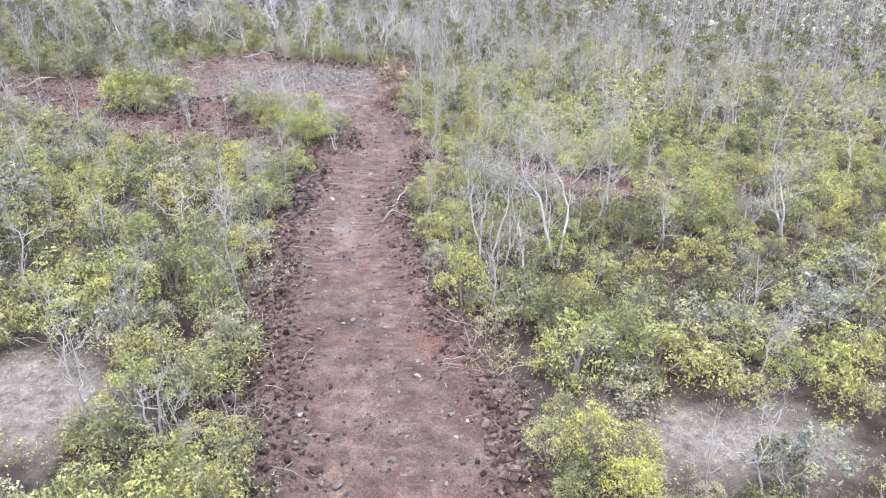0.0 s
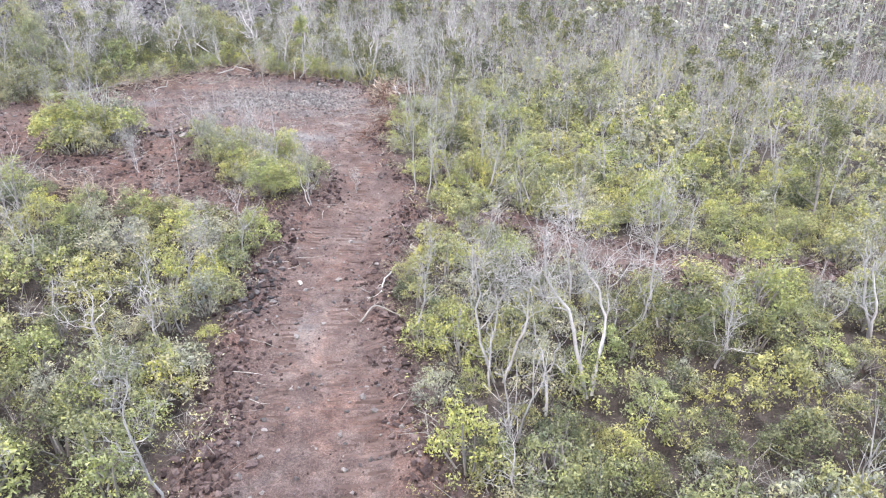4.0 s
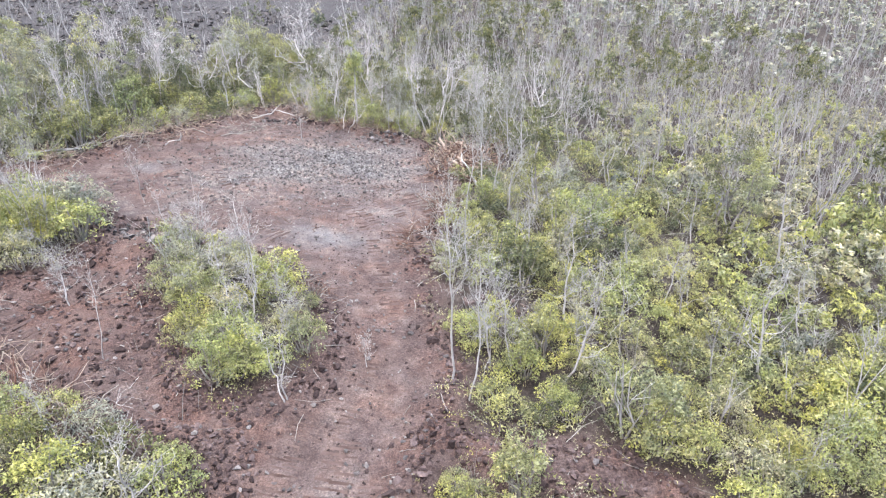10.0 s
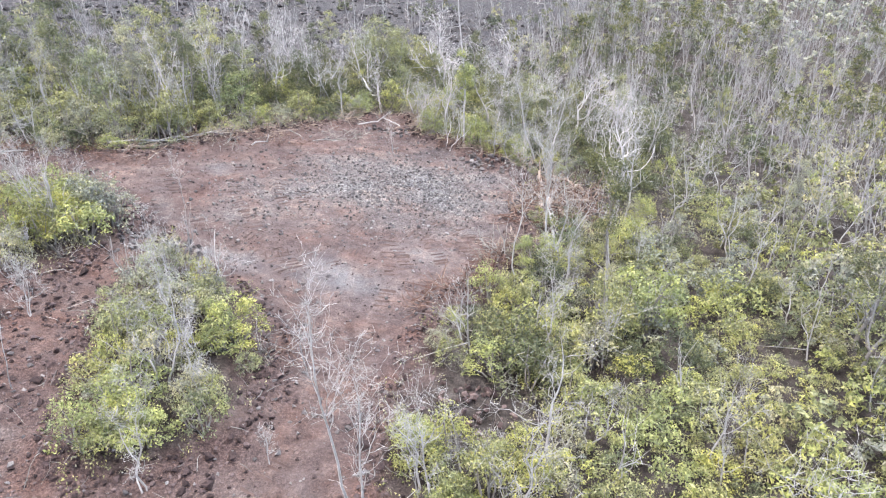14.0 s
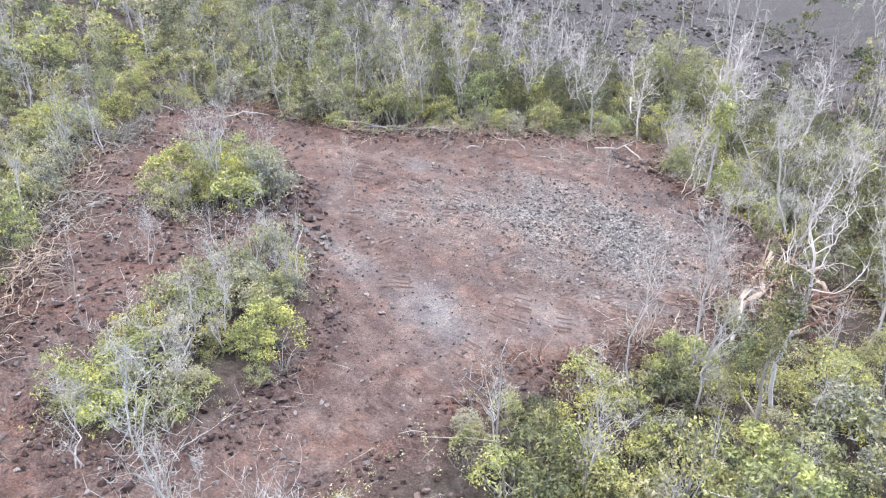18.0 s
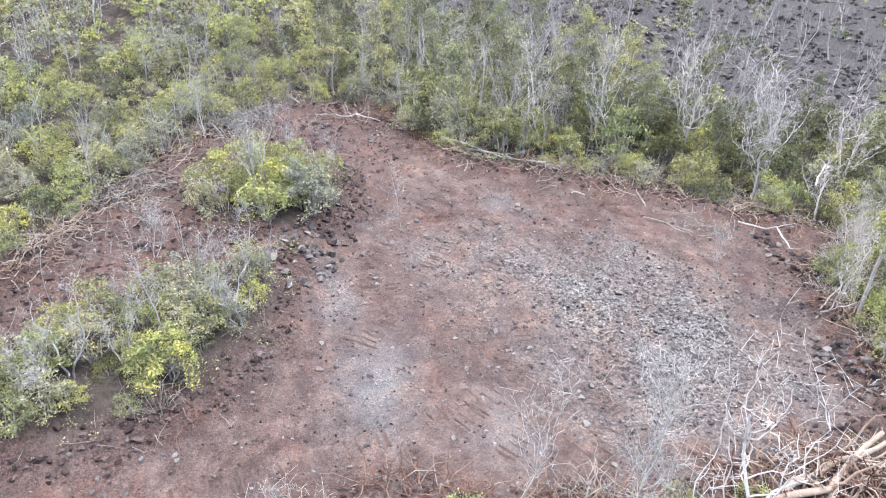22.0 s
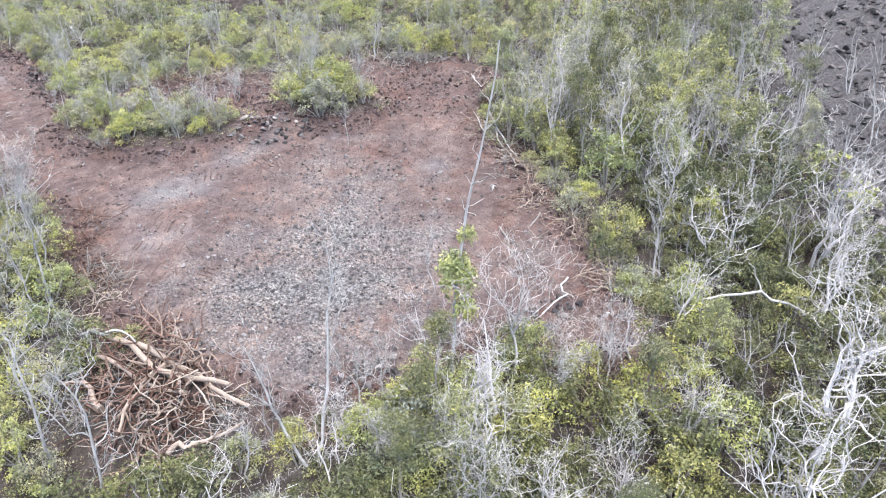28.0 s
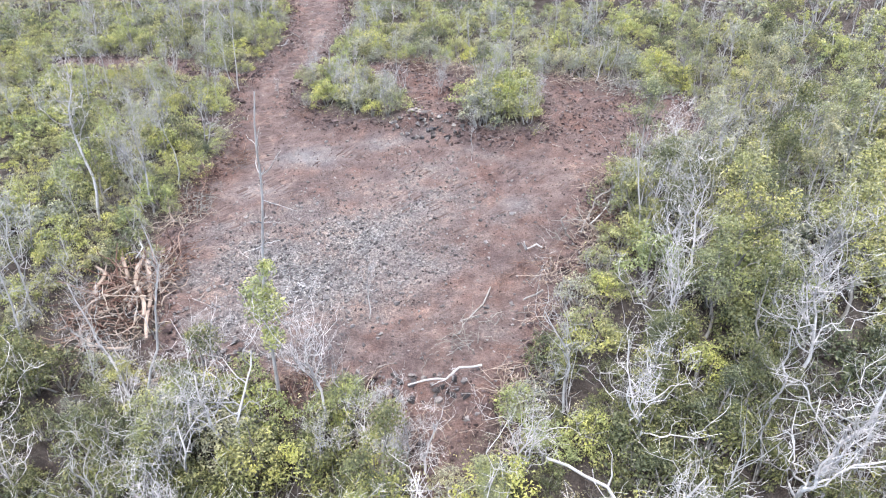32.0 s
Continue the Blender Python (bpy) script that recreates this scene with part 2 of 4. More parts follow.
def height(P):
    P = np.atleast_2d(np.asarray(P, float))
    u, v = (np.clip(P[:, 0], -45, 30) + 5) / 20, (np.clip(P[:, 1], 0, 65) - 30) / 20
    z = 0.147 - 1.251 * u - 1.291 * v + 0.114 * u * u - 0.137 * u * v - 0.299 * v * v
    d = bare_of(P)
    rough = np.clip((d + 0.2) / 1.2, 0, 1)
    z = z + 0.16 * wob(P, 3.1, 0.4) * rough + 0.03 * wob(P, 0.9, 2.2) + 0.05 * wob(P, 0.45, 1.1) * rough
    z = z + (0.20 + 0.10 * wob(P, 1.3, 3.0) + 0.10 * wob(P, 0.45, 4.0)) * np.exp(-(((d + 0.15) / 0.5) ** 2))
    z = z + 0.35 * np.exp(-np.maximum(signed(ISLAND, P) + 0.8, 0) ** 2 / 0.5) + 0.35 * np.exp(-np.maximum(signed(ISLET, P) + 0.8, 0) ** 2 / 0.5)
    z = z + 0.45 * np.exp(-((P[:, 0] + 10.3) ** 2 + (P[:, 1] - 32.0) ** 2) / 1.2)
    z = z + (0.018 * wob(P, 0.33, 6.1) + 0.03 * wob(P, 0.8, 8.3)) * (d < 0.3)
    torn = np.clip(-d / 0.8, 0, 1) * np.clip((26 - 0.72 * (P[:, 0] + 4) - P[:, 1]) / 1.5, 0, 1) * np.clip((-4.8 - P[:, 0]) / 1.5, 0, 1)
    z = z + torn * (0.13 * wob(P, 0.75, 2.4) + 0.07 * wob(P, 0.36, 5.2) + 0.03)
    lava = np.clip((0.5 - signed(LAVA, P)) / 2.5, 0, 1)
    return z + lava * (0.22 * wob(P, 1.1, 5.0) + 0.13 * wob(P, 0.5, 7.0) - 0.1)


def part(name, data, material, parent=None, label=""):
    ob = new(name, data)
    if material is not None and not data.materials:
        data.materials.append(material)
    if parent is not None:
        ob.parent = parent
    return tagged(ob, label)


def mesh_of(name, verts, faces, smooth=False):
    """A mesh from arrays: verts (n, 3), faces (m, 3) or (m, 4)."""
    me = bpy.data.meshes.new(name)
    verts, faces = np.asarray(verts, np.float32), np.asarray(faces, np.int32)
    k = faces.shape[1]
    me.vertices.add(len(verts))
    me.vertices.foreach_set("co", verts.ravel())
    me.loops.add(faces.size)
    me.loops.foreach_set("vertex_index", faces.ravel())
    me.polygons.add(len(faces))
    me.polygons.foreach_set("loop_start", np.arange(0, faces.size, k, dtype=np.int32))
    me.polygons.foreach_set("loop_total", np.full(len(faces), k, np.int32))
    me.polygons.foreach_set("use_smooth", np.full(len(faces), smooth))
    me.update(calc_edges=True)
    return me


def join(items):
    """Joins (verts, faces) pairs with equal face size."""
    vs, fs, n = [], [], 0
    for v, f in items:
        vs.append(v)
        fs.append(np.asarray(f) + n)
        n += len(v)
    return np.concatenate(vs), np.concatenate(fs)


def stuffed(templates, spots):
    """Copies templates, a list of (verts, faces), to spots (x, y, z, turn, scale, stretch, which) and joins them."""
    items = []
    for x, y, z, turn, s, st, which in spots:
        v, f = templates[int(which)]
        c, q = math.cos(turn) * s, math.sin(turn) * s
        w = np.empty_like(v)
        w[:, 0], w[:, 1], w[:, 2] = v[:, 0] * c - v[:, 1] * q + x, v[:, 0] * q + v[:, 1] * c + y, v[:, 2] * s * st + z
        items.append((w, f))
    return join(items)


# ---- ground ----
def axis_steps(lo, hi, fine, far):
    out = list(np.arange(lo, hi + 1e-6, fine))
    for sign in (1, -1):
        p, step = (out[-1], fine) if sign > 0 else (out[0], fine)
        more = []
        while abs(p) < far:
            step = min(step * 1.13, 600)
            p += sign * step
            more.append(p)
        out = out + more if sign > 0 else more[::-1] + out
    return np.array(out)


gx, gy = axis_steps(-23, 4, 0.21, 3000), axis_steps(7, 51, 0.21, 3000)
GX, GY = np.meshgrid(gx, gy)
GP = np.stack([GX.ravel(), GY.ravel()], 1)
gz = height(GP)
grain = np.random.default_rng(5).normal(0, 1, len(GP))
gz = gz + grain * np.where(bare_of(GP) < 0, 0.012, 0.03)
nx, ny = len(gx), len(gy)
ii = (np.arange(ny - 1)[:, None] * nx + np.arange(nx - 1)).ravel()
ground_mesh = mesh_of("ground", np.column_stack([GP, gz]), np.stack([ii, ii + 1, ii + nx + 1, ii + nx], 1), True)
gd = bare_of(GP) + 0.35 * wob(GP, 0.8, 1.0) + 0.15 * wob(GP, 0.3, 4.0)


def soft_step(d, a, b):
    t = np.clip((d - a) / (b - a), 0, 1)
    return t * t * (3 - 2 * t)


def layer(name, values):
    ground_mesh.attributes.new(name, "FLOAT", "POINT").data.foreach_set("value", values.astype(np.float32))


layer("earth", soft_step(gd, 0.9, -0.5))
grav = np.exp(-(((GP[:, 0] + 7.2) / 4.2) ** 2 + ((GP[:, 1] - 42.2) / 3.4) ** 2)) * 1.3 + 0.6 * np.exp(-(((GP[:, 0] + 11) / 3.0) ** 2 + ((GP[:, 1] - 38) / 4.0) ** 2))
layer("gravel", np.clip(0.8 * grav + 0.4 * wob(GP, 1.2, 6.0) + 0.2 * wob(GP, 0.4, 2.0) - 0.15, 0, 1) * soft_step(gd, 0.2, -0.8))
scrape = soft_step(GP[:, 1] + 0.72 * (GP[:, 0] + 4) - 26, 1.0, -1.5) * soft_step(GP[:, 0], -4.6, -6) * (gd < 0.4)
layer("bank", np.clip(np.maximum(np.exp(-(((gd + 0.25) / 0.6) ** 2)) * (0.75 + 0.5 * wob(GP, 0.9, 5.0)), scrape * (0.45 + 0.6 * wob(GP, 0.7, 3.0))), 0, 1) * (signed(LAVA, GP) > 0))
layer("lava", soft_step(signed(LAVA, GP) + 0.8 * wob(GP, 1.6, 3.0), 1.5, -1.5))
pans = np.minimum(np.minimum(oval(PAN_EAST, GP), oval(PAN_WEST, GP)), oval(PAN_FAR, GP))
layer("pan", soft_step(pans + 0.5 * wob(GP, 1.0, 8.0), 0.6, -0.4))
ash = np.exp(-(((GP[:, 0] + 6.0) / 1.6) ** 2 + ((GP[:, 1] - 34.6) / 0.9) ** 2)) + 0.8 * np.exp(-(((GP[:, 0] + 4.6) / 1.1) ** 2 + ((GP[:, 1] - 37.2) / 0.6) ** 2)) + 0.7 * np.exp(-(((GP[:, 0] + 3.1) / 0.35) ** 2 + ((GP[:, 1] - 18.7) / 0.8) ** 2))
ash += 0.8 * np.exp(-(((GP[:, 0] + 2.6) / 0.4) ** 2 + ((GP[:, 1] - 24.0) / 0.5) ** 2)) + 0.8 * np.exp(-(((GP[:, 0] + 9.0) / 1.0) ** 2 + ((GP[:, 1] - 33.6) / 0.5) ** 2)) + 0.7 * np.exp(-(((GP[:, 0] + 14.3) / 0.5) ** 2 + ((GP[:, 1] - 38.5) / 0.4) ** 2))
layer("ash", np.clip(ash * (0.9 + 0.4 * wob(GP, 0.5, 2.0)), 0, 1))

gm, n, l, b = nodes_of("earth_and_shaded_litter", 0.97)


def attr(name):
    a = n.new("ShaderNodeAttribute")
    a.attribute_name = name
    return a.outputs["Fac"]


fine, mid, big = noise_tex(n, l, 14.0, 6.0, 0.7), noise_tex(n, l, 2.2, 5.0, 0.65), noise_tex(n, l, 0.35, 4.0)


def chips(scale):
    v = n.new("ShaderNodeTexVoronoi")
    v.inputs["Scale"].default_value = scale
    l.new(n.new("ShaderNodeNewGeometry").outputs["Position"], v.inputs["Vector"])
    return v.outputs["Color"], v.outputs["Distance"]


chip, chip_d = chips(21.0)
chip_s, chip_sd = chips(48.0)
# litter over dark rock, its colour lowered further for shade between the shrubs
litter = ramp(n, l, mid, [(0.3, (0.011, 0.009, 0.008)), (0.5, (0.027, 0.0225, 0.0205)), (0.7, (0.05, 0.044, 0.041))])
earth = ramp(n, l, mid, [(0.28, (0.0305, 0.0213, 0.0200)), (0.5, (0.0545, 0.0415, 0.0392)), (0.72, (0.0845, 0.0680, 0.0646))])
earth = mixed(n, l, 1.0, earth, ramp(n, l, big, [(0.35, (0.84, 0.78, 0.78)), (0.6, (1.12, 1.11, 1.10))]), "MULTIPLY")
bank = ramp(n, l, fine, [(0.32, (0.0167, 0.011, 0.01)), (0.5, (0.0461, 0.031, 0.0285)), (0.7, (0.0882, 0.062, 0.058))])
gravel = ramp(n, l, fine, [(0.35, (0.0405, 0.0394, 0.04)), (0.5, (0.0729, 0.0702, 0.0702)), (0.66, (0.113, 0.112, 0.111))])
lava = ramp(n, l, fine, [(0.35, (0.0132, 0.0126, 0.0138)), (0.55, (0.0372, 0.036, 0.0378)), (0.75, (0.078, 0.0756, 0.078))])
pan = ramp(n, l, noise_tex(n, l, 4.0, 8.0, 0.75), [(0.32, (0.027, 0.024, 0.0228)), (0.45, (0.069, 0.063, 0.06)), (0.6, (0.099, 0.0924, 0.0882)), (0.75, (0.132, 0.126, 0.122))])
ash_c = ramp(n, l, fine, [(0.3, (0.057, 0.0587, 0.0627)), (0.6, (0.094, 0.0969, 0.103))])
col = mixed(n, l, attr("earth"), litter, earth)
col = mixed(n, l, attr("bank"), col, bank)
col = mixed(n, l, attr("gravel"), col, gravel)
col = mixed(n, l, maths(n, l, "MULTIPLY", attr("ash"), 0.75), col, ash_c)
col = mixed(n, l, attr("pan"), col, pan)
col = mixed(n, l, attr("lava"), col, lava)
stony = maths(n, l, "ADD", 0.16, maths(n, l, "MULTIPLY", maths(n, l, "ADD", attr("gravel"), attr("lava")), 0.8))
col = mixed(n, l, stony, col, mixed(n, l, 1.0, col, ramp(n, l, chip, [(0.25, (0.5, 0.48, 0.48)), (0.5, (0.95, 0.95, 0.95)), (0.75, (1.6, 1.58, 1.56))]), "MULTIPLY"))
col = mixed(n, l, 0.5, col, mixed(n, l, 1.0, col, ramp(n, l, chip_s, [(0.25, (0.6, 0.58, 0.58)), (0.5, (1.0, 1.0, 1.0)), (0.78, (1.6, 1.58, 1.56))]), "MULTIPLY"))
rust = noise_tex(n, l, 0.8, 5.0, 0.7)
col = mixed(n, l, maths(n, l, "MULTIPLY", attr("earth"), 0.8), col, mixed(n, l, 1.0, col, ramp(n, l, rust, [(0.38, (0.80, 0.82, 0.86)), (0.5, (1.0, 1.0, 1.0)), (0.66, (1.22, 1.05, 0.95))]), "MULTIPLY"))
l.new(col, b.inputs["Base Color"])
relief = maths(n, l, "SUBTRACT", fine, maths(n, l, "MULTIPLY", chip_d, 0.4))
bumped(n, l, b, relief, 0.9, 0.07)
ground = part("ground", ground_mesh, gm)
tagged(ground, "red-brown bulldozed earth, grey gravel and litter darkened for shade", "ground", kind="structure")


# ---- wood: tapered crooked tubes ----
def tube(pts, radii, sides):
    pts = np.asarray(pts, float)
    m = len(pts)
    d = np.gradient(pts, axis=0)
    d /= np.linalg.norm(d, axis=1)[:, None] + 1e-9
    ref = np.where(np.abs(d[:, 2:3]) > 0.9, [[1.0, 0, 0]], [[0, 0, 1.0]])
    u = np.cross(d, ref)
    u /= np.linalg.norm(u, axis=1)[:, None] + 1e-9
    w = np.cross(d, u)
    a = np.arange(sides) * 2 * math.pi / sides
    ring = np.cos(a)[None, :, None] * u[:, None] + np.sin(a)[None, :, None] * w[:, None]
    v = (pts[:, None] + ring * np.asarray(radii)[:, None, None]).reshape(-1, 3)
    i, j = np.meshgrid(np.arange(m - 1), np.arange(sides), indexing="ij")
    k = (j + 1) % sides
    f = np.stack([i * sides + j, i * sides + k, (i + 1) * sides + k, (i + 1) * sides + j], -1).reshape(-1, 4)
    return v, f


def crooked(rng, start, way, length, steps, kink, rise):
    """A crooked line from start: it zigzags round a way that drifts and slowly turns upwards by rise."""
    p, base = np.array(start, float), np.array(way, float)
    base /= np.linalg.norm(base)
    head, out = base.copy(), [p.copy()]
    for _ in range(steps):
        wig = rng.normal(0, kink, 3)
        base = base + 0.4 * wig + np.array([0, 0, rise])
        base /= np.linalg.norm(base)
        head = 0.35 * head + 0.65 * base + wig
        head /= np.linalg.norm(head)
        p = p + head * length / steps
        out.append(p.copy())
    return np.array(out)


def branching(rng, tall, stems=1, limbs=7, forks=4, twigs=3, low=0.35, spread=0.9, thick=0.055, kink=0.22, lean=0.1, cheap=False, fine_r=0.0035, reach=1.0):
    """A bare tree as a list of tubes for the stems, a list of such lists for the limbs with their forks and twigs, and the ends of the forks."""
    trunk, branches, ends = [], [], []
    nl, nf = (5, 3) if cheap else (9, 5)
    slim = kink < 0.24
    top = 0.9 if slim else 0.72

    def side(heading, open_, up):
        a = rng.uniform(0, 2 * math.pi)
        return np.array([math.cos(a) * open_, math.sin(a) * open_, rng.uniform(0.1, 0.7) + up]) + 0.35 * heading

    for s in range(stems):
        a = rng.uniform(0, 6.28)
        tip = lean if stems == 1 else 0.28
        h = top * tall * (rng.uniform(0.7, 0.95) if s else 1.0)
        line = crooked(rng, (0.08 * math.cos(a) * (stems > 1), 0.08 * math.sin(a) * (stems > 1), -0.1), (tip * math.cos(a), tip * math.sin(a), 1), h, 9, min(kink * 0.55, 0.22), 0.05)
        drift = line[-1, :2] - line[0, :2] - h * tip * 0.8 * np.array([math.cos(a), math.sin(a)])
        line[:, :2] -= np.linspace(0, 0.8, 10)[:, None] * drift
        rad = thick * (tall / 4) * np.linspace(1, 0.28, 10) ** 1.1
        trunk.append(tube(line[::3], rad[::3], 3) if cheap else tube(line, rad, 6))
        ends.append(line[-1])
        number = max(2, limbs // stems)
        for q in range(number):
            tubes = []
            f = low + (0.99 - low) * (q + rng.random()) / number
            i = min(8, int(f * 9))
            at = line[i] + (line[i + 1] - line[i]) * (f * 9 - i)
            head = line[i + 1] - line[i]
            head /= np.linalg.norm(head)
            ln = reach * tall * rng.uniform(0.24, 0.46) * (1.2 - f * (0.7 if slim else 0.35))
            ln = min(ln, reach * rng.uniform(1.2, 2.2))
            limb = crooked(rng, at, side(head, spread, 0.9 * f * f), ln, nl, kink * 1.15, 0.14)
            r0 = rad[i] * rng.uniform(0.42, 0.68)
            tubes.append(tube(limb[[0, 2, 5]], [r0, r0 * 0.7, r0 * 0.35], 3) if cheap else tube(limb, np.linspace(r0, r0 * 0.28, nl + 1), 3))
            ends.append(limb[-1])
            for w in range(forks):
                j = rng.integers(1, nl)
                fork = crooked(rng, limb[j], side(limb[j] - limb[j - 1], 0.9, 0.2), min(ln * rng.uniform(0.28, 0.6), rng.uniform(0.5, 1.1)), nf, kink * 1.25, 0.14)
                tubes.append(tube(fork[[0, 3]], [r0 * 0.5, r0 * 0.25], 3) if cheap else tube(fork, np.linspace(r0 * 0.45, r0 * 0.15, nf + 1), 3))
                ends.append(fork[-1])
                for _ in range(twigs):
                    k = rng.integers(1, nf + 1)
                    tw = crooked(rng, fork[k], side(fork[k] - fork[k - 1], 1.0, 0.2), min(ln * rng.uniform(0.08, 0.24), rng.uniform(0.14, 0.34)), 1, min(kink * 1.6, 0.5), 0.05)
                    tubes.append(tube(tw, np.maximum(np.array([r0 * 0.16, r0 * 0.07]), fine_r), 3))
            branches.append(tubes)
    return trunk, branches, np.array(ends)


def whole(tree):
    """All the wood of a branching() as one (verts, faces)."""
    return join(tree[0] + [t for br in tree[1] for t in br])


def bare_meshes(tree, mat):
    """The stems as one mesh and every limb as one mesh, as parts for thing()."""
    return [("trunk", mesh_of("trunk", *join(tree[0]), True), mat)] + [("branch", mesh_of("branch", *join(br), True), mat) for br in tree[1]]


def leaves_at(rng, centres, radii, count, size, flat=0.85):
    """count small broad leaves in loose rounded tufts about the centres, their faces turned outwards and upwards."""
    centres, radii = np.asarray(centres, float), np.asarray(radii, float)
    which = rng.choice(len(centres), count, p=radii ** 2 / np.sum(radii ** 2))
    way = rng.normal(0, 1, (count, 3))
    way /= np.linalg.norm(way, axis=1)[:, None]
    way[:, 2] = np.where(way[:, 2] < -0.4, -way[:, 2], way[:, 2])
    r = radii[which] * rng.uniform(0.5, 1.18, count)
    p = centres[which] + way * r[:, None] * np.array([1, 1, flat])
    face = way + rng.normal(0, 0.65, (count, 3)) + np.array([0, 0, 0.25])
    face /= np.linalg.norm(face, axis=1)[:, None]
    along = np.cross(face, rng.normal(0, 1, (count, 3)))
    along /= np.linalg.norm(along, axis=1)[:, None] + 1e-9
    across = np.cross(face, along)
    s = size * 0.74 * rng.uniform(0.6, 1.35, count)[:, None]
    v = np.stack([p - along * s * 0.45 + across * s * 0.33, p + along * s * 0.7, p - along * s * 0.5 - across * s * 0.31], 1).reshape(-1, 3)
    return v, np.arange(count * 3).reshape(-1, 3)


def bush_parts(seed, wide, tall, tufts, count, size):
    """A leafy bush: crooked stems and a crown of leaf tufts with an uneven outline."""
    rng = np.random.default_rng(seed)
    a, q = rng.uniform(0, 6.28, tufts), np.sqrt(rng.uniform(0.02, 1, tufts))
    c = np.stack([np.cos(a) * q * wide / 2, np.sin(a) * q * wide / 2, tall * (0.10 + 0.78 * (1 - q ** 2) ** 0.5 * rng.uniform(0.45, 1.1, tufts))], 1)
    rad = wide * rng.uniform(0.075, 0.165, tufts)
    leaves = leaves_at(rng, c, rad, count, size)
    stems = []
    for k in range(min(tufts, 8)):
        e = c[k]
        mid = e * np.array([0.35, 0.35, 0.5]) + rng.normal(0, 0.06, 3)
        stems.append(tube([(0.04 * math.cos(a[k]), 0.04 * math.sin(a[k]), -0.1), mid, e * 0.98 + np.array([0, 0, rad[k] * 0.5])], [0.026, 0.017, 0.006], 3))
    return join(stems), leaves


def tree_parts(seed, tall, limbs, count, size, low=0.3):
    """A slender leafy tree: trunk with limbs, and leaf tufts along their ends."""
    rng = np.random.default_rng(seed)
    grown = branching(rng, tall, 1, limbs, 2, 0, low, 0.75, 0.055, 0.18)
    wood, ends = whole(grown), grown[2]
    ends = ends[ends[:, 2] > tall * 0.25]
    return wood, leaves_at(rng, ends, rng.uniform(0.17, 0.34, len(ends)) * tall / 4, count, size)


def twiggy_parts(seed, wide, tall, count):
    """A dry shrub: a spray of thin bare twigs."""
    rng = np.random.default_rng(seed)
    out = []
    for k in range(count):
        a, o = rng.uniform(0, 6.28), rng.uniform(0.1, 1.0)
        line = crooked(rng, (0, 0, -0.05), (math.cos(a) * o * wide / tall, math.sin(a) * o * wide / tall, 1), tall * rng.uniform(0.5, 1), 3, 0.25, 0.05)
        out.append(tube(line[[0, 2, 3]], [0.007, 0.005, 0.003], 3))
        for _ in range(3):
            j = rng.integers(1, 4)
            out.append(tube(crooked(rng, line[j], rng.normal(0, 0.7, 3) + np.array([0, 0, 0.8]), tall * rng.uniform(0.15, 0.4), 1, 0.3, 0.05), [0.004, 0.0025], 3))
    return join(out)


def rock_parts(seed, flat=0.75):
    """An angular broken stone, about 1 across: the hull of a few scattered points."""
    rng = np.random.default_rng(seed)
    bm = bmesh.new()
    for _ in range(11):
        p = rng.normal(0, 1, 3)
        p *= rng.uniform(0.38, 0.58) / np.linalg.norm(p)
        bm.verts.new((p[0] * 1.2, p[1] * 0.9, p[2] * flat))
    bmesh.ops.convex_hull(bm, input=bm.verts)
    bmesh.ops.delete(bm, geom=[v for v in bm.verts if not v.link_faces], context="VERTS")
    bmesh.ops.triangulate(bm, faces=bm.faces)
    bm.verts.index_update()
    vs = np.array([v.co[:] for v in bm.verts])
    fs = np.array([[v.index for v in f.verts] for f in bm.faces])
    bm.free()
    return vs, fs


def thing(name, m, parts, label, category, group="", kind=""):
    """An Empty at m that parents meshes, given as (name, mesh, material)."""
    top = new(name)
    top.matrix_basis = m
    for nm, me, mat in parts:
        part(nm, me, mat, top)
    return tagged(top, label, category, group, kind)


def stand(x, y, turn=0.0, s=1.0, st=1.0, sink=0.03, tilt=0.0):
    return Matrix.Translation((x, y, float(height([(x, y)])[0]) - sink)) @ Euler((tilt, 0, turn)).to_matrix().to_4x4() @ Matrix.Diagonal((s, s, s * st, 1))

# ---- vegetation ----
def cells(x0, x1, y0, y1, step, seed):
    rng = np.random.default_rng(seed)
    X, Y = np.meshgrid(np.arange(x0, x1, step), np.arange(y0, y1, step))
    P = np.stack([X.ravel(), Y.ravel()], 1) + rng.uniform(-0.5, 0.5, (X.size, 2)) * step
    return P, rng


def open_ground(P):
    """How far the vegetation stands off: negative where nothing grows."""
    pans = np.minimum(np.minimum(oval(PAN_EAST, P), oval(PAN_WEST, P)), oval(PAN_FAR, P))
    heap = np.minimum(oval((-0.4, 31.2, 1.5, 1.2), P), oval((-2.2, 44.3, 1.7, 2.2), P))
    return np.minimum(np.minimum(bare_of(P) - 0.15 + 0.3 * wob(P, 1.1, 9.0), pans + 0.45 * wob(P, 0.7, 2.0)), heap)


def tall_of(P):
    """Where the taller wood stands: beyond and beside the clearing."""
    a = soft_step(P[:, 1], 45.0, 48.0) * soft_step(P[:, 0], -1.0, -4.0)
    c = soft_step(P[:, 0], -15.5, -18.0) * soft_step(P[:, 1], 33.0, 36.0)
    far = soft_step(P[:, 1], 52.0, 60.0)
    return np.clip(np.maximum(np.maximum(a, c), far * 0.7), 0, 1)


def spots_for(P, rng, size, stretch=(0.8, 1.2), kinds=1, sink=0.05):
    n_ = len(P)
    return np.column_stack([P, height(P) - sink, rng.uniform(0, 6.28, n_), size, rng.uniform(*stretch, n_), rng.integers(0, kinds, n_)])


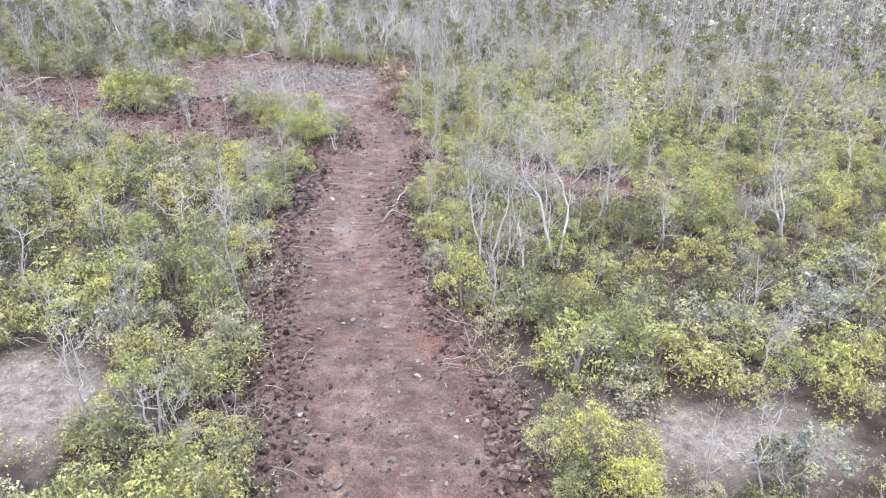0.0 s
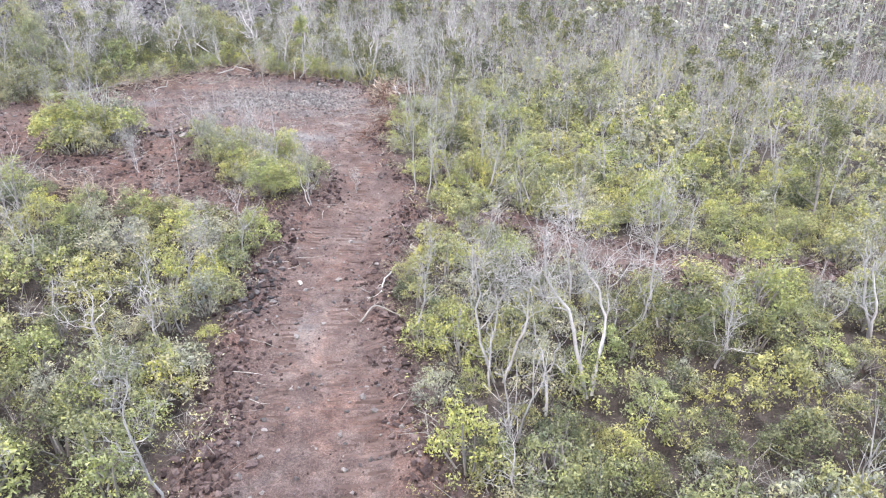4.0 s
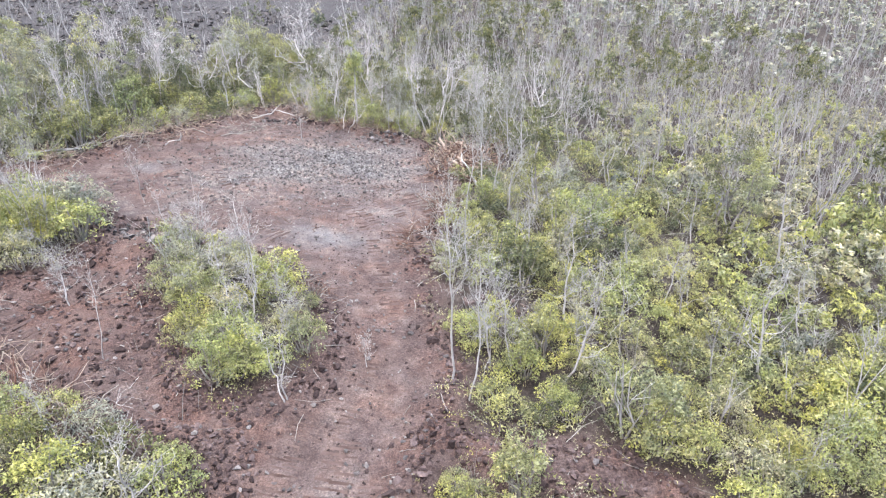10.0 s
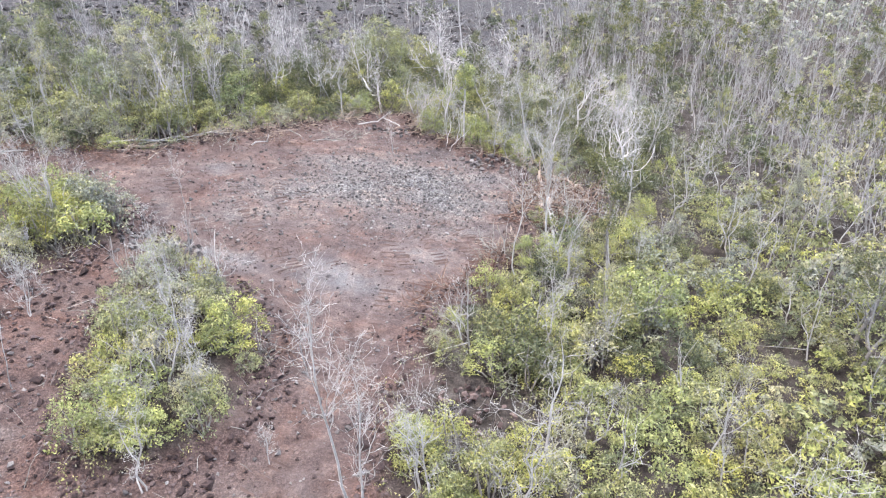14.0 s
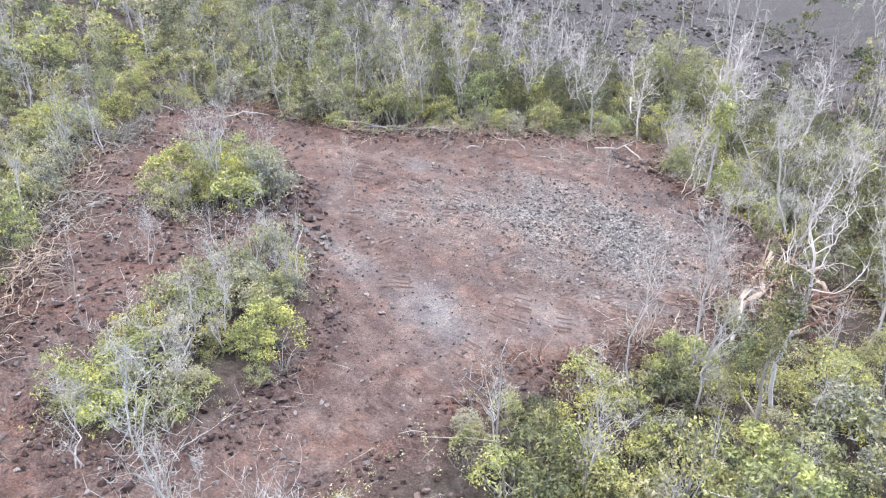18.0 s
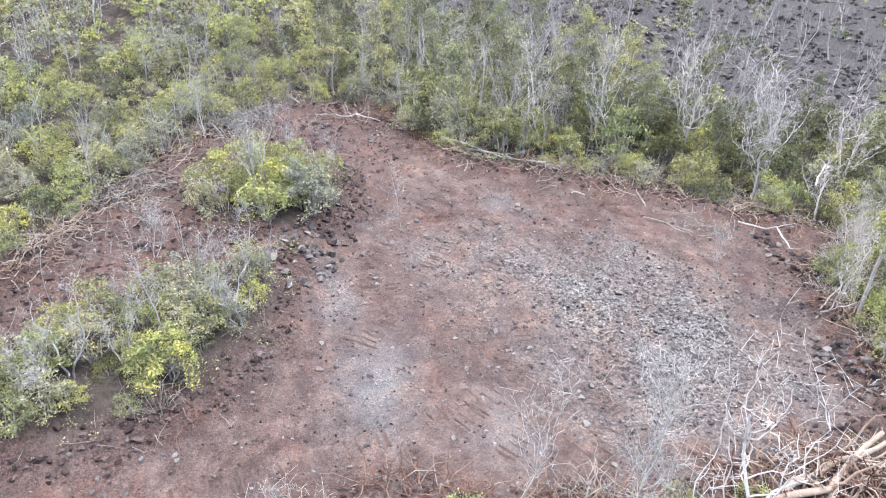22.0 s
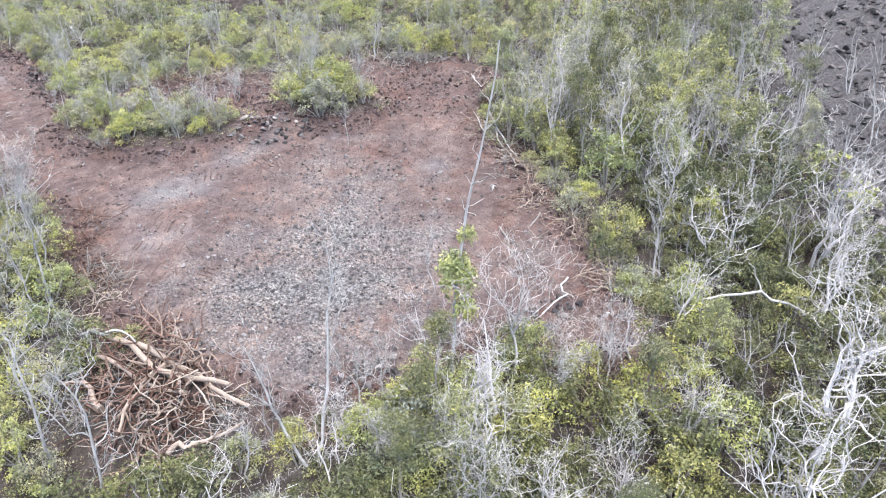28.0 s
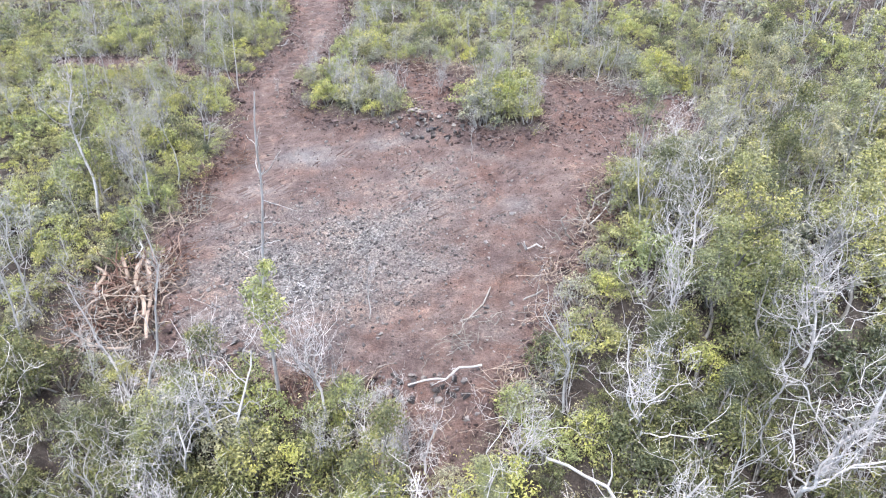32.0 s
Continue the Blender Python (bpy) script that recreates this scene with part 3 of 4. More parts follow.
LAND_X, LAND_Y = (-72, 62), (2, 112)
BUSH = [bush_parts(100 + i, 1.0, (0.85, 1.05, 0.95, 1.2, 0.8, 1.1)[i], 46 + 6 * (i % 3), 1550, 0.055) for i in range(6)]
BUSH_NEXT = [bush_parts(110 + i, 1.0, (0.9, 1.05, 1.0, 1.15)[i], 30 + 4 * (i % 3), 760, 0.073) for i in range(4)]
BUSH_MID = [bush_parts(120 + i, 1.0, 0.95 + 0.1 * i, 20, 300, 0.112) for i in range(4)]
BUSH_FAR = [bush_parts(140 + i, 1.0, 1.0 + 0.1 * i, 9, 48, 0.24) for i in range(3)]
TUFT = [leaves_at(np.random.default_rng(150 + i), np.random.default_rng(155 + i).uniform((-0.3, -0.3, 0.02), (0.3, 0.3, 0.22), (7, 3)), np.full(7, 0.13), 70, 0.05) for i in range(4)]
TREE = [tree_parts(200 + i, 4.0, 10 + i % 3, 3600, 0.074, 0.18) for i in range(5)]
TREE_MID = [tree_parts(220 + i, 4.0, 6, 420, 0.19, 0.22) for i in range(4)]
SNAG = [branching(np.random.default_rng(300 + i), 4.0, 1 + (i % 4 == 3), 9 + i % 3, 4, 4, 0.25, 0.7 + 0.12 * (i % 3), 0.032, 0.34, fine_r=0.0028) for i in range(8)]
SNAG_MID = [whole(branching(np.random.default_rng(330 + i), 4.0, 1 + (i % 3 == 2), 8, 2, 0, 0.2, 0.65, 0.042, 0.28, cheap=True)) for i in range(6)]
TWIGGY = [twiggy_parts(400 + i, 0.9, 0.8, 15) for i in range(4)]


def bush_mesh(i):
    return mesh_of("stem", *BUSH[i][0], True), mesh_of("crown", *BUSH[i][1])


# near bushes
P, rng = cells(-34, 22, 4, 66, 0.9, 1)
d = open_ground(P)
near = bare_of(P)
lava_d = signed(LAVA, P)
keep = (d > 0.1) & (near < 11) & (signed(ISLAND, P) > 0) & (signed(ISLET, P) > 0) & (rng.random(len(P)) < np.where(lava_d < 0, 0.12, 0.95)) & ((P[:, 1] < 45.5) | (rng.random(len(P)) < 0.75))
P, near = P[keep], near[keep]
tall = tall_of(P)
size = rng.uniform(0.62, 1.42, len(P)) * (1 + 0.35 * wob(P, 2.6, 1.0)) * np.clip(0.7 + 0.4 * near, 0.75, 1.0) * (1 + 0.35 * tall * (P[:, 0] < -16) * (P[:, 1] < 45)) * np.where((P[:, 0] < -12) & (P[:, 1] > 46), 0.85, 1.0)
Q, r2 = cells(-24, 0, 45.5, 60, 1.15, 41)
Q = Q[(open_ground(Q) > 0.35) & (signed(LAVA, Q) > -0.4) & (r2.random(len(Q)) < 0.8)]
P, near, size = np.concatenate([P, Q]), np.concatenate([near, bare_of(Q)]), np.concatenate([size, r2.uniform(1.0, 1.75, len(Q))])
inner = []
for poly, step, lo, hi in ((ISLAND, 0.74, 0.6, 1.3), (ISLET, 0.8, 0.9, 1.7)):
    Q, r2 = cells(-17, -3, 25, 35, step, 31)
    Q = Q[signed(poly, Q) < -0.15]
    inner += [(q[0], q[1], r2.uniform(lo, hi)) for q in Q]
INNER = np.array(inner)
P = np.concatenate([INNER[:, :2], P])
near = np.concatenate([np.full(len(INNER), -2.0), near])
size = np.concatenate([INNER[:, 2], size])
order = np.argsort(near + rng.uniform(0, 1.5, len(P)) - 0.6 * size)
first = order[:300]
BUSH_ME = [bush_mesh(i) for i in range(6)]
for mi, (st_, cr_) in enumerate(BUSH_ME):
    st_.materials.append(BARK)
    cr_.materials.append((LEAF, LEAF_GREY, LEAF_BRIGHT, LEAF, LEAF_DARK, LEAF_BRIGHT)[mi])
KIND_LABEL = ("low olive-green leafy shrub on rocky ground", "pale grey-green shrub with grey stems", "bright yellow-green leafy shrub beside bare earth", "tall olive-green shrub with uneven crown", "dark green leafy shrub in dense thicket", "fresh yellow-green shrub with thin crooked stems")
masters = {}
for j in first:
    kind_ = int(rng.choice(6, p=(0.2, 0.2, 0.16, 0.16, 0.1, 0.18)))
    m = stand(P[j, 0], P[j, 1], rng.uniform(0, 6.28), size[j], rng.uniform(0.8, 1.25))
    if kind_ not in masters:
        masters[kind_] = thing("shrub", m, [("stem", BUSH_ME[kind_][0], BARK), ("crown", BUSH_ME[kind_][1], LEAF)], KIND_LABEL[kind_], "shrub", "shrubs round the clearing")
    else:
        o = copy_thing(masters[kind_], Matrix())
        o.matrix_basis = m
rest = order[300:]
close = (near < 4.0) | ((P[:, 1] > 46) & (P[:, 1] < 61) & (P[:, 0] > -21) & (P[:, 0] < 0))
NEAR_REST = P[rest]
for lot, (templates, pick) in enumerate(((BUSH, rest[close[rest]]), (BUSH_NEXT, rest[~close[rest] & ((near[rest] < 8) | (P[rest, 1] < 30))]), (BUSH_MID, rest[~close[rest] & (near[rest] >= 8) & (P[rest, 1] >= 30)]))):
    sp = spots_for(P[pick], rng, size[pick], (0.8, 1.25), len(templates))
    hue = rng.random(len(sp))
    hue = np.where((sp[:, 1] > 45.5) & (sp[:, 0] < 2) & (rng.random(len(sp)) < 0.72), 0.78 + 0.22 * hue, hue)
    for mat, lo, hi, lab in ((LEAF, 0.0, 0.38, "dense olive-green leafy thicket"), (LEAF_BRIGHT, 0.38, 0.6, "yellow-green leafy thicket"), (LEAF_GREY, 0.6, 0.78, "pale grey-green leafy thicket"), (LEAF_DARK, 0.78, 1.0, "dark green leafy thicket")):
        sel = (hue >= lo) & (hue < hi)
        tagged(part("thicket", mesh_of("thicket", *stuffed([t[1] for t in templates], sp[sel])), mat), lab, "shrubs", kind="stuff")
    if lot == 0:
        tagged(part("thicket_stems", mesh_of("thicket_stems", *stuffed([t[0] for t in templates], sp), True), BARK), "thin grey-brown stems of the thicket", "stems", kind="stuff")
Q, r2 = cells(-1, 14, 24, 42, 1.15, 43)
Q = Q[(open_ground(Q) > 0.2) & (r2.random(len(Q)) < 0.85)]
sp = spots_for(Q, r2, r2.uniform(0.6, 1.1, len(Q)), (0.7, 1.0), 4)
hue = r2.random(len(sp))
for mat, sel, lab in ((LEAF, hue < 0.5, "low olive-green shrubs filling the thicket"), (LEAF_BRIGHT, hue >= 0.5, "low yellow-green shrubs filling the thicket")):
    tagged(part("thicket", mesh_of("thicket", *stuffed([t[1] for t in BUSH_NEXT], sp[sel])), mat), lab, "shrubs", kind="stuff")
P2, rng = cells(-30, 16, 5, 62, 0.62, 12)
d2 = open_ground(P2)
P2 = P2[(d2 > -0.2) & (bare_of(P2) < 9) & (signed(LAVA, P2) > 0) & (rng.random(len(P2)) < np.where(bare_of(P2) < 3, 0.9, 0.7))]
sp = spots_for(P2, rng, rng.uniform(0.6, 1.5, len(P2)), (0.7, 1.4), 4, 0.0)
hue = rng.random(len(sp))
for mat, sel, lab in ((LEAF_GREY, hue < 0.55, "low grey-green plants between the shrubs"), (LEAF, hue >= 0.55, "low fresh green plants between the shrubs")):
    tagged(part("low_plants", mesh_of("low_plants", *stuffed(TUFT, sp[sel])), mat), lab, "low plants", kind="stuff")

# middle distance and far bushes
P, rng = cells(*LAND_X, *LAND_Y, 1.35, 2)
near, lava_d = bare_of(P), signed(LAVA, P)
keep = (open_ground(P) > 0.2) & (near >= 11) & (near < 34) & (rng.random(len(P)) < np.where(lava_d < 0, 0.07, 0.86 - 0.3 * soft_step(P[:, 1], 42, 60)))
P = P[keep]
sp = spots_for(P, rng, rng.uniform(0.95, 1.7, len(P)) * (1 + 0.3 * wob(P, 2.6, 1.0)), (0.8, 1.3), 4)
hue = rng.random(len(sp))
hue = np.where((sp[:, 1] > 44) & (sp[:, 0] < 4) & (hue < 0.8), 2.0, hue)
for mat, sel, lab in ((LEAF, hue < 0.3, "olive-green scrub in the distance"), (LEAF_BRIGHT, (hue >= 0.3) & (hue < 0.55), "yellow-green scrub in the distance"), (LEAF_GREY, (hue >= 0.55) & (hue < 1.5), "grey-green scrub in the distance"), (LEAF_DARK, hue > 1.5, "dark green scrub in the distance")):
    tagged(part("scrub", mesh_of("scrub", *stuffed([t[1] for t in BUSH_MID], sp[sel])), mat), lab, "shrubs", kind="stuff")
P, rng = cells(-100, 100, -50, 140, 2.7, 3)
near, lava_d = bare_of(P), signed(LAVA, P)
keep = (open_ground(P) > 0.2) & (near >= 34 - 12 * (P[:, 1] < 2)) & (rng.random(len(P)) < np.where(lava_d < 0, 0.06, 0.85)) | ((P[:, 1] < 2) & (near > 0.5))
P = P[keep]
sp = spots_for(P, rng, rng.uniform(1.6, 3.0, len(P)), (0.6, 1.0), 3)
# grey leaf colour here paints the veil of distance haze onto the scrub
tagged(part("far_scrub", mesh_of("far_scrub", *stuffed([t[1] for t in BUSH_FAR], sp)), LEAF_GREY), "distant scrub with haze put into its grey-green leaf colour", "shrubs", kind="stuff")

# leafy trees behind the clearing
P, rng = cells(-40, 14, 24, 72, 1.75, 4)
near, tall, lava_d = bare_of(P), tall_of(P), signed(LAVA, P)
keep = (open_ground(P) > 0.35) & (near < 15) & (signed(ISLAND, P) > 0.5) & (signed(ISLET, P) > 0.5) & (rng.random(len(P)) < np.where(lava_d < 0, 0.05, 0.05 + 0.6 * tall) * np.where((P[:, 0] > -24) & (P[:, 1] > 46), np.where(P[:, 0] > -14, 0.45, 0.3), 1.0))
P = P[keep]
near = near[keep]
TREE_ME = [(mesh_of("trunk", *t[0], True), mesh_of("crown", *t[1])) for t in TREE]
for mi, (tk, cr) in enumerate(TREE_ME):
    tk.materials.append(BARK)
    cr.materials.append((LEAF, LEAF_DARK, LEAF_DARK, LEAF_GREY, LEAF)[mi])
masters = {}
for j, p in enumerate(P):
    k = int(rng.integers(0, 5))
    m = stand(p[0], p[1], rng.uniform(0, 6.28), rng.uniform(0.72, 1.15) * (0.78 if p[0] > -24 and p[1] > 46 else 1.0), rng.uniform(0.85, 1.15))
    if k not in masters:
        masters[k] = thing("tree", m, [("trunk", TREE_ME[k][0], BARK), ("crown", TREE_ME[k][1], LEAF)], "slender grey-trunked tree with olive-green leaves", "tree", "leafy trees round the clearing")
    else:
        copy_thing(masters[k], Matrix()).matrix_basis = m
P, rng = cells(*LAND_X, 30, LAND_Y[1], 2.4, 5)
near, tall, lava_d = bare_of(P), tall_of(P), signed(LAVA, P)
keep = (open_ground(P) > 0.35) & (near >= 15) & (near < 45) & (rng.random(len(P)) < np.where(lava_d < 0, 0.04, 0.12 + 0.3 * tall))
sp = spots_for(P[keep], rng, rng.uniform(0.7, 1.1, keep.sum()), (0.85, 1.15), 4)
tagged(part("woodland", mesh_of("woodland", *stuffed([t[1] for t in TREE_MID], sp)), LEAF_DARK), "distant olive-green leafy trees", "trees", kind="stuff")
tagged(part("woodland_trunks", mesh_of("woodland_trunks", *stuffed([t[0] for t in TREE_MID], sp), True), BARK), "grey trunks of the distant trees", "trunks", kind="stuff")

# bare grey trees
P, rng = cells(-36, 22, 6, 68, 1.9, 6)
near, tall, lava_d = bare_of(P), tall_of(P), signed(LAVA, P)
keep = (open_ground(P) > 0.2) & (near < 12) & (rng.random(len(P)) < np.where(lava_d < 0, 0.2, (0.42 + 0.4 * tall + 0.1 * ((P[:, 0] > -1) & (P[:, 1] > 24))) * np.where((P[:, 0] > -24) & (P[:, 0] < -1) & (P[:, 1] > 42), 0.4, 1.0)))
P, tall = P[keep], tall[keep]
masters = {}
for j, p in enumerate(P):
    k = int(rng.integers(0, 8))
    m = stand(p[0], p[1], rng.uniform(0, 6.28), rng.uniform(0.45, 0.98) * (1 + 0.3 * tall[j] + 0.35 * (p[0] > -1 and p[1] > 26)), rng.uniform(0.9, 1.2), 0.05, rng.normal(0, 0.06))
    if k not in masters:
        masters[k] = thing("dead_tree", m, bare_meshes(SNAG[k], DEAD), "bare weathered grey dead tree with crooked branches", "dead tree", "dead trees round the clearing")
    else:
        copy_thing(masters[k], Matrix()).matrix_basis = m
P, rng = cells(-36, 22, 6, 68, 1.5, 10)
near, tall, lava_d = bare_of(P), tall_of(P), signed(LAVA, P)
keep = (open_ground(P) > 0.15) & (near < 12) & (rng.random(len(P)) < np.where(lava_d < 0, 0.12, 0.3 + 0.45 * tall) * np.where((P[:, 0] > -24) & (P[:, 0] < -1) & (P[:, 1] > 42), 0.35, 1.0))
sp = spots_for(P[keep], rng, rng.uniform(0.3, 0.85, keep.sum()) * (1 + 0.4 * tall[keep] * (P[keep][:, 0] < -15)), (0.9, 1.3), 6)
tagged(part("dead_wood", mesh_of("dead_wood", *stuffed(SNAG_MID, sp), True), DEAD), "thin bare grey saplings among the shrubs", "dead trees", kind="stuff")
P, rng = cells(*LAND_X, *LAND_Y, 1.4, 7)
near, lava_d = bare_of(P), signed(LAVA, P)
grey = soft_step(P[:, 1], 26, 50)
keep = (open_ground(P) > 0.2) & (near >= 12) & (near < 45) & (rng.random(len(P)) < np.where(lava_d < 0, 0.10, 0.52 + 0.4 * grey))
P = P[keep]
sp = spots_for(P, rng, rng.uniform(0.55, 1.2, len(P)), (0.9, 1.25), 6)
tagged(part("dead_wood", mesh_of("dead_wood", *stuffed(SNAG_MID, sp), True), DEAD), "stand of bare grey dead trees in the distance", "dead trees", kind="stuff")
P, rng = cells(-75, 80, 40, 132, 2.2, 8)
near = bare_of(P)
keep = (near >= 45) & (rng.random(len(P)) < 0.75)
P = P[keep]
sp = spots_for(P, rng, rng.uniform(0.7, 1.3, len(P)), (0.9, 1.25), 6)
thin = [whole(branching(np.random.default_rng(360 + i), 4.0, 1, 5, 1, 0, 0.15, 0.55, 0.07, 0.2, cheap=True)) for i in range(6)]
tagged(part("far_dead_wood", mesh_of("far_dead_wood", *stuffed(thin, sp), True), DEAD), "distant bare grey dead trees", "dead trees", kind="stuff")

# dry twiggy undergrowth
P, rng = cells(-30, 18, 4, 62, 0.95, 9)
near = bare_of(P)
keep = (near > -0.1) & (near < 8) & (open_ground(P) > -0.5) & (signed(LAVA, P) > 0) & (rng.random(len(P)) < 0.2)
sp = spots_for(P[keep], rng, rng.uniform(0.6, 1.5, keep.sum()), (0.7, 1.3), 4)
tagged(part("dry_brush", mesh_of("dry_brush", *stuffed(TWIGGY, sp)), DRY), "dry grey twiggy undergrowth", "undergrowth", kind="stuff")

# ---- single bare trees that stand out ----
def bare_tree(x, y, tall, seed, stems=1, limbs=9, forks=4, twigs=3, low=0.35, spread=0.9, thick=0.06, kink=0.24, lean=0.1, reach=1.0, label="bare weathered grey dead tree with crooked branches"):
    white = label == WHITE
    tree = branching(np.random.default_rng(seed), tall, stems, limbs + (4 if white else 2), forks + 1, twigs + (4 if label == TWIGS else 3), low, spread, thick * (0.66 if white else 0.62), kink * (1.15 if white else 1.1), lean, False, 0.0028, reach * (1.45 if white else 1.0))
    return thing("dead_tree", stand(x, y, 0, 1, 1, 0.05), bare_meshes(tree, BLEACHED if white else DEAD), label, "dead tree", "dead trees round the clearing")


WHITE = "bleached white dead tree with bare twisting limbs"
TWIGS = "pale dead tree with a haze of fine twigs"
POLE = "tall thin bare grey dead trunk"
for args in ((-5.1, 9.2, 2.9, 701, 2, 5, 2, 1, 0.4, 0.6, 0.08), (10.85, 19.4, 4.3, 703, 2, 10, 5, 3, 0.3, 0.8, 0.07), (-5.9, 18.6, 1.9, 704, 2, 6, 2, 1, 0.4, 0.6, 0.08, 0.3), (-0.5, 18.2, 3.6, 706, 1, 10, 3, 2, 0.3, 0.35, 0.045, 0.15),
             (-7.1, 29.7, 3.1, 709, 1, 7, 4, 3, 0.35, 0.6, 0.055), (0.5, 29.7, 2.5, 711, 2, 8, 4, 3, 0.2, 0.9, 0.05), (-2.9, 27.9, 1.2, 713, 1, 6, 3, 2, 0.4, 0.7, 0.07), (0.4, 28.4, 3.7, 714, 1, 7, 3, 2, 0.4, 0.6, 0.045), (0.6, 33.7, 4.0, 715, 1, 8, 4, 3, 0.4, 0.6, 0.045),
             (-15.3, 32.0, 3.1, 716, 1, 8, 4, 3, 0.3, 0.4, 0.045), (-18.0, 28.8, 3.0, 717, 2, 8, 4, 2, 0.3, 0.6, 0.05), (-10.0, 44.5, 2.4, 719, 1, 6, 3, 2, 0.4, 0.6, 0.05), (-21.7, 44.6, 4.3, 721, 1, 11, 5, 3, 0.3, 0.8, 0.07, 0.3), (-4.2, 26.1, 2.7, 723, 2, 8, 3, 2, 0.3, 0.7, 0.05, 0.3), (-1.5, 37.0, 5.3, 724, 1, 6, 3, 2, 0.55, 0.45, 0.032, 0.24),
             (-4.4, 47.6, 5.9, 725, 2, 10, 4, 3, 0.35, 0.4, 0.045, 0.2)):
    bare_tree(*args)
for args in ((-6.0, 17.8, 2.2, 707, 1, 4, 2, 1, 0.4, 0.6, 0.09, 0.32), (-7.2, 17.6, 2.6, 708, 1, 4, 2, 1, 0.4, 0.6, 0.08, 0.32), (-9.4, 48.4, 4.6, 720, 1, 8, 4, 2, 0.4, 0.6, 0.055, 0.25),
             (0.8, 38.95, 8.4, 741, 1, 8, 4, 1, 0.5, 0.8, 0.042, 0.27, 0.02, 0.6), (-7.5, 51.9, 3.2, 758, 2, 8, 4, 3, 0.3, 0.8, 0.07, 0.3), (-6.8, 49.7, 4.2, 759, 2, 8, 4, 3, 0.35, 0.6, 0.06, 0.28), (3.4, 20.6, 4.2, 761, 1, 6, 3, 2, 0.4, 0.5, 0.05, 0.26),
             (-9.2, 54.8, 5.6, 730, 1, 9, 4, 3, 0.45, 0.9, 0.085, 0.3), (-12.4, 54.2, 6.4, 731, 2, 14, 5, 3, 0.35, 1.0, 0.085, 0.3), (-11.9, 50.0, 2.4, 732, 2, 7, 4, 2, 0.3, 0.9, 0.09, 0.3), (-4.9, 53.6, 5.4, 733, 2, 9, 4, 3, 0.35, 0.9, 0.085, 0.3), (-19.4, 50.4, 5.3, 722, 2, 13, 5, 3, 0.3, 0.9, 0.075, 0.3),
             (-7.9, 49.6, 4.7, 734, 2, 9, 4, 2, 0.35, 0.8, 0.07, 0.3), (-6.2, 53.5, 4.2, 735, 2, 9, 4, 3, 0.35, 0.9, 0.08, 0.3), (-16.6, 52.4, 4.6, 736, 2, 10, 4, 3, 0.3, 0.9, 0.07, 0.3), (-17.6, 46.5, 4.6, 737, 1, 10, 4, 3, 0.3, 0.6, 0.06, 0.25), (-18.9, 43.6, 4.8, 738, 1, 10, 4, 3, 0.3, 0.6, 0.06, 0.25), (-16.4, 49.0, 4.4, 739, 2, 10, 4, 3, 0.3, 0.8, 0.06, 0.3), (-20.6, 47.4, 5.2, 753, 1, 11, 4, 3, 0.3, 0.7, 0.06, 0.25), (-18.2, 41.2, 4.4, 754, 2, 10, 4, 3, 0.3, 0.5, 0.05, 0.2), (-1.9, 49.8, 4.2, 755, 2, 9, 4, 3, 0.3, 0.8, 0.06, 0.3), (-14.8, 57.0, 4.2, 756, 1, 9, 4, 3, 0.35, 0.9, 0.07, 0.3)):
    bare_tree(*args, label=WHITE)
rng = np.random.default_rng(790)
for i in range(12):
    x = rng.uniform(-13, -2.5)
    bare_tree(x, 46.6 + rng.uniform(0, 2.0) + (1.5 if -13 < x < -9 else 0), rng.uniform(1.6, 3.0), 900 + i, 1 + i % 2, 7, 4, 2, 0.3, 0.8, 0.06, 0.3, label=WHITE if i % 2 else TWIGS)
for args in ((-1.15, 38.7, 6.3, 740, 1, 14, 5, 3, 0.4, 0.6, 0.042, 0.22, 0.05, 0.75), (3.2, 16.6, 6.2, 705, 2, 13, 6, 4, 0.5, 0.75, 0.06, 0.3), (5.0, 19.4, 4.9, 757, 1, 11, 5, 2, 0.5, 0.8, 0.055, 0.28), (-0.9, 27.6, 5.1, 742, 1, 8, 4, 3, 0.5, 0.7, 0.04, 0.14), (-0.45, 27.1, 4.2, 743, 1, 8, 4, 2, 0.4, 0.5, 0.04, 0.16), (-13.2, 31.2, 4.2, 744, 2, 13, 5, 3, 0.25, 0.4, 0.045),
             (-10.8, 28.6, 2.2, 745, 2, 10, 5, 3, 0.2, 0.8, 0.05), (1.3, 17.1, 5.0, 746, 2, 13, 6, 3, 0.4, 0.7, 0.05, 0.22)):
    bare_tree(*args, label=TWIGS)
for args in ((-8.8, 26.8, 2.9, 751, 1, 4, 2, 1, 0.5, 0.4, 0.03, 0.14), (-12.6, 35.4, 2.4, 752, 1, 6, 3, 2, 0.4, 0.5, 0.035, 0.15)):
    bare_tree(*args, label=POLE)

# white dead trees in the thicket north of the clearing
rng = np.random.default_rng(796)
for i, (x, y) in enumerate(((-3.2, 50.6), (-6.1, 51.0), (-8.6, 52.2), (-10.6, 52.0), (-2.6, 53.8), (-7.4, 56.0), (-11.0, 56.4), (-13.8, 49.8))):
    bare_tree(x, y, rng.uniform(2.6, 4.4), 960 + i, 1 + i % 2, 9, 4, 2, 0.3, 0.8, 0.065, 0.3, label=WHITE)

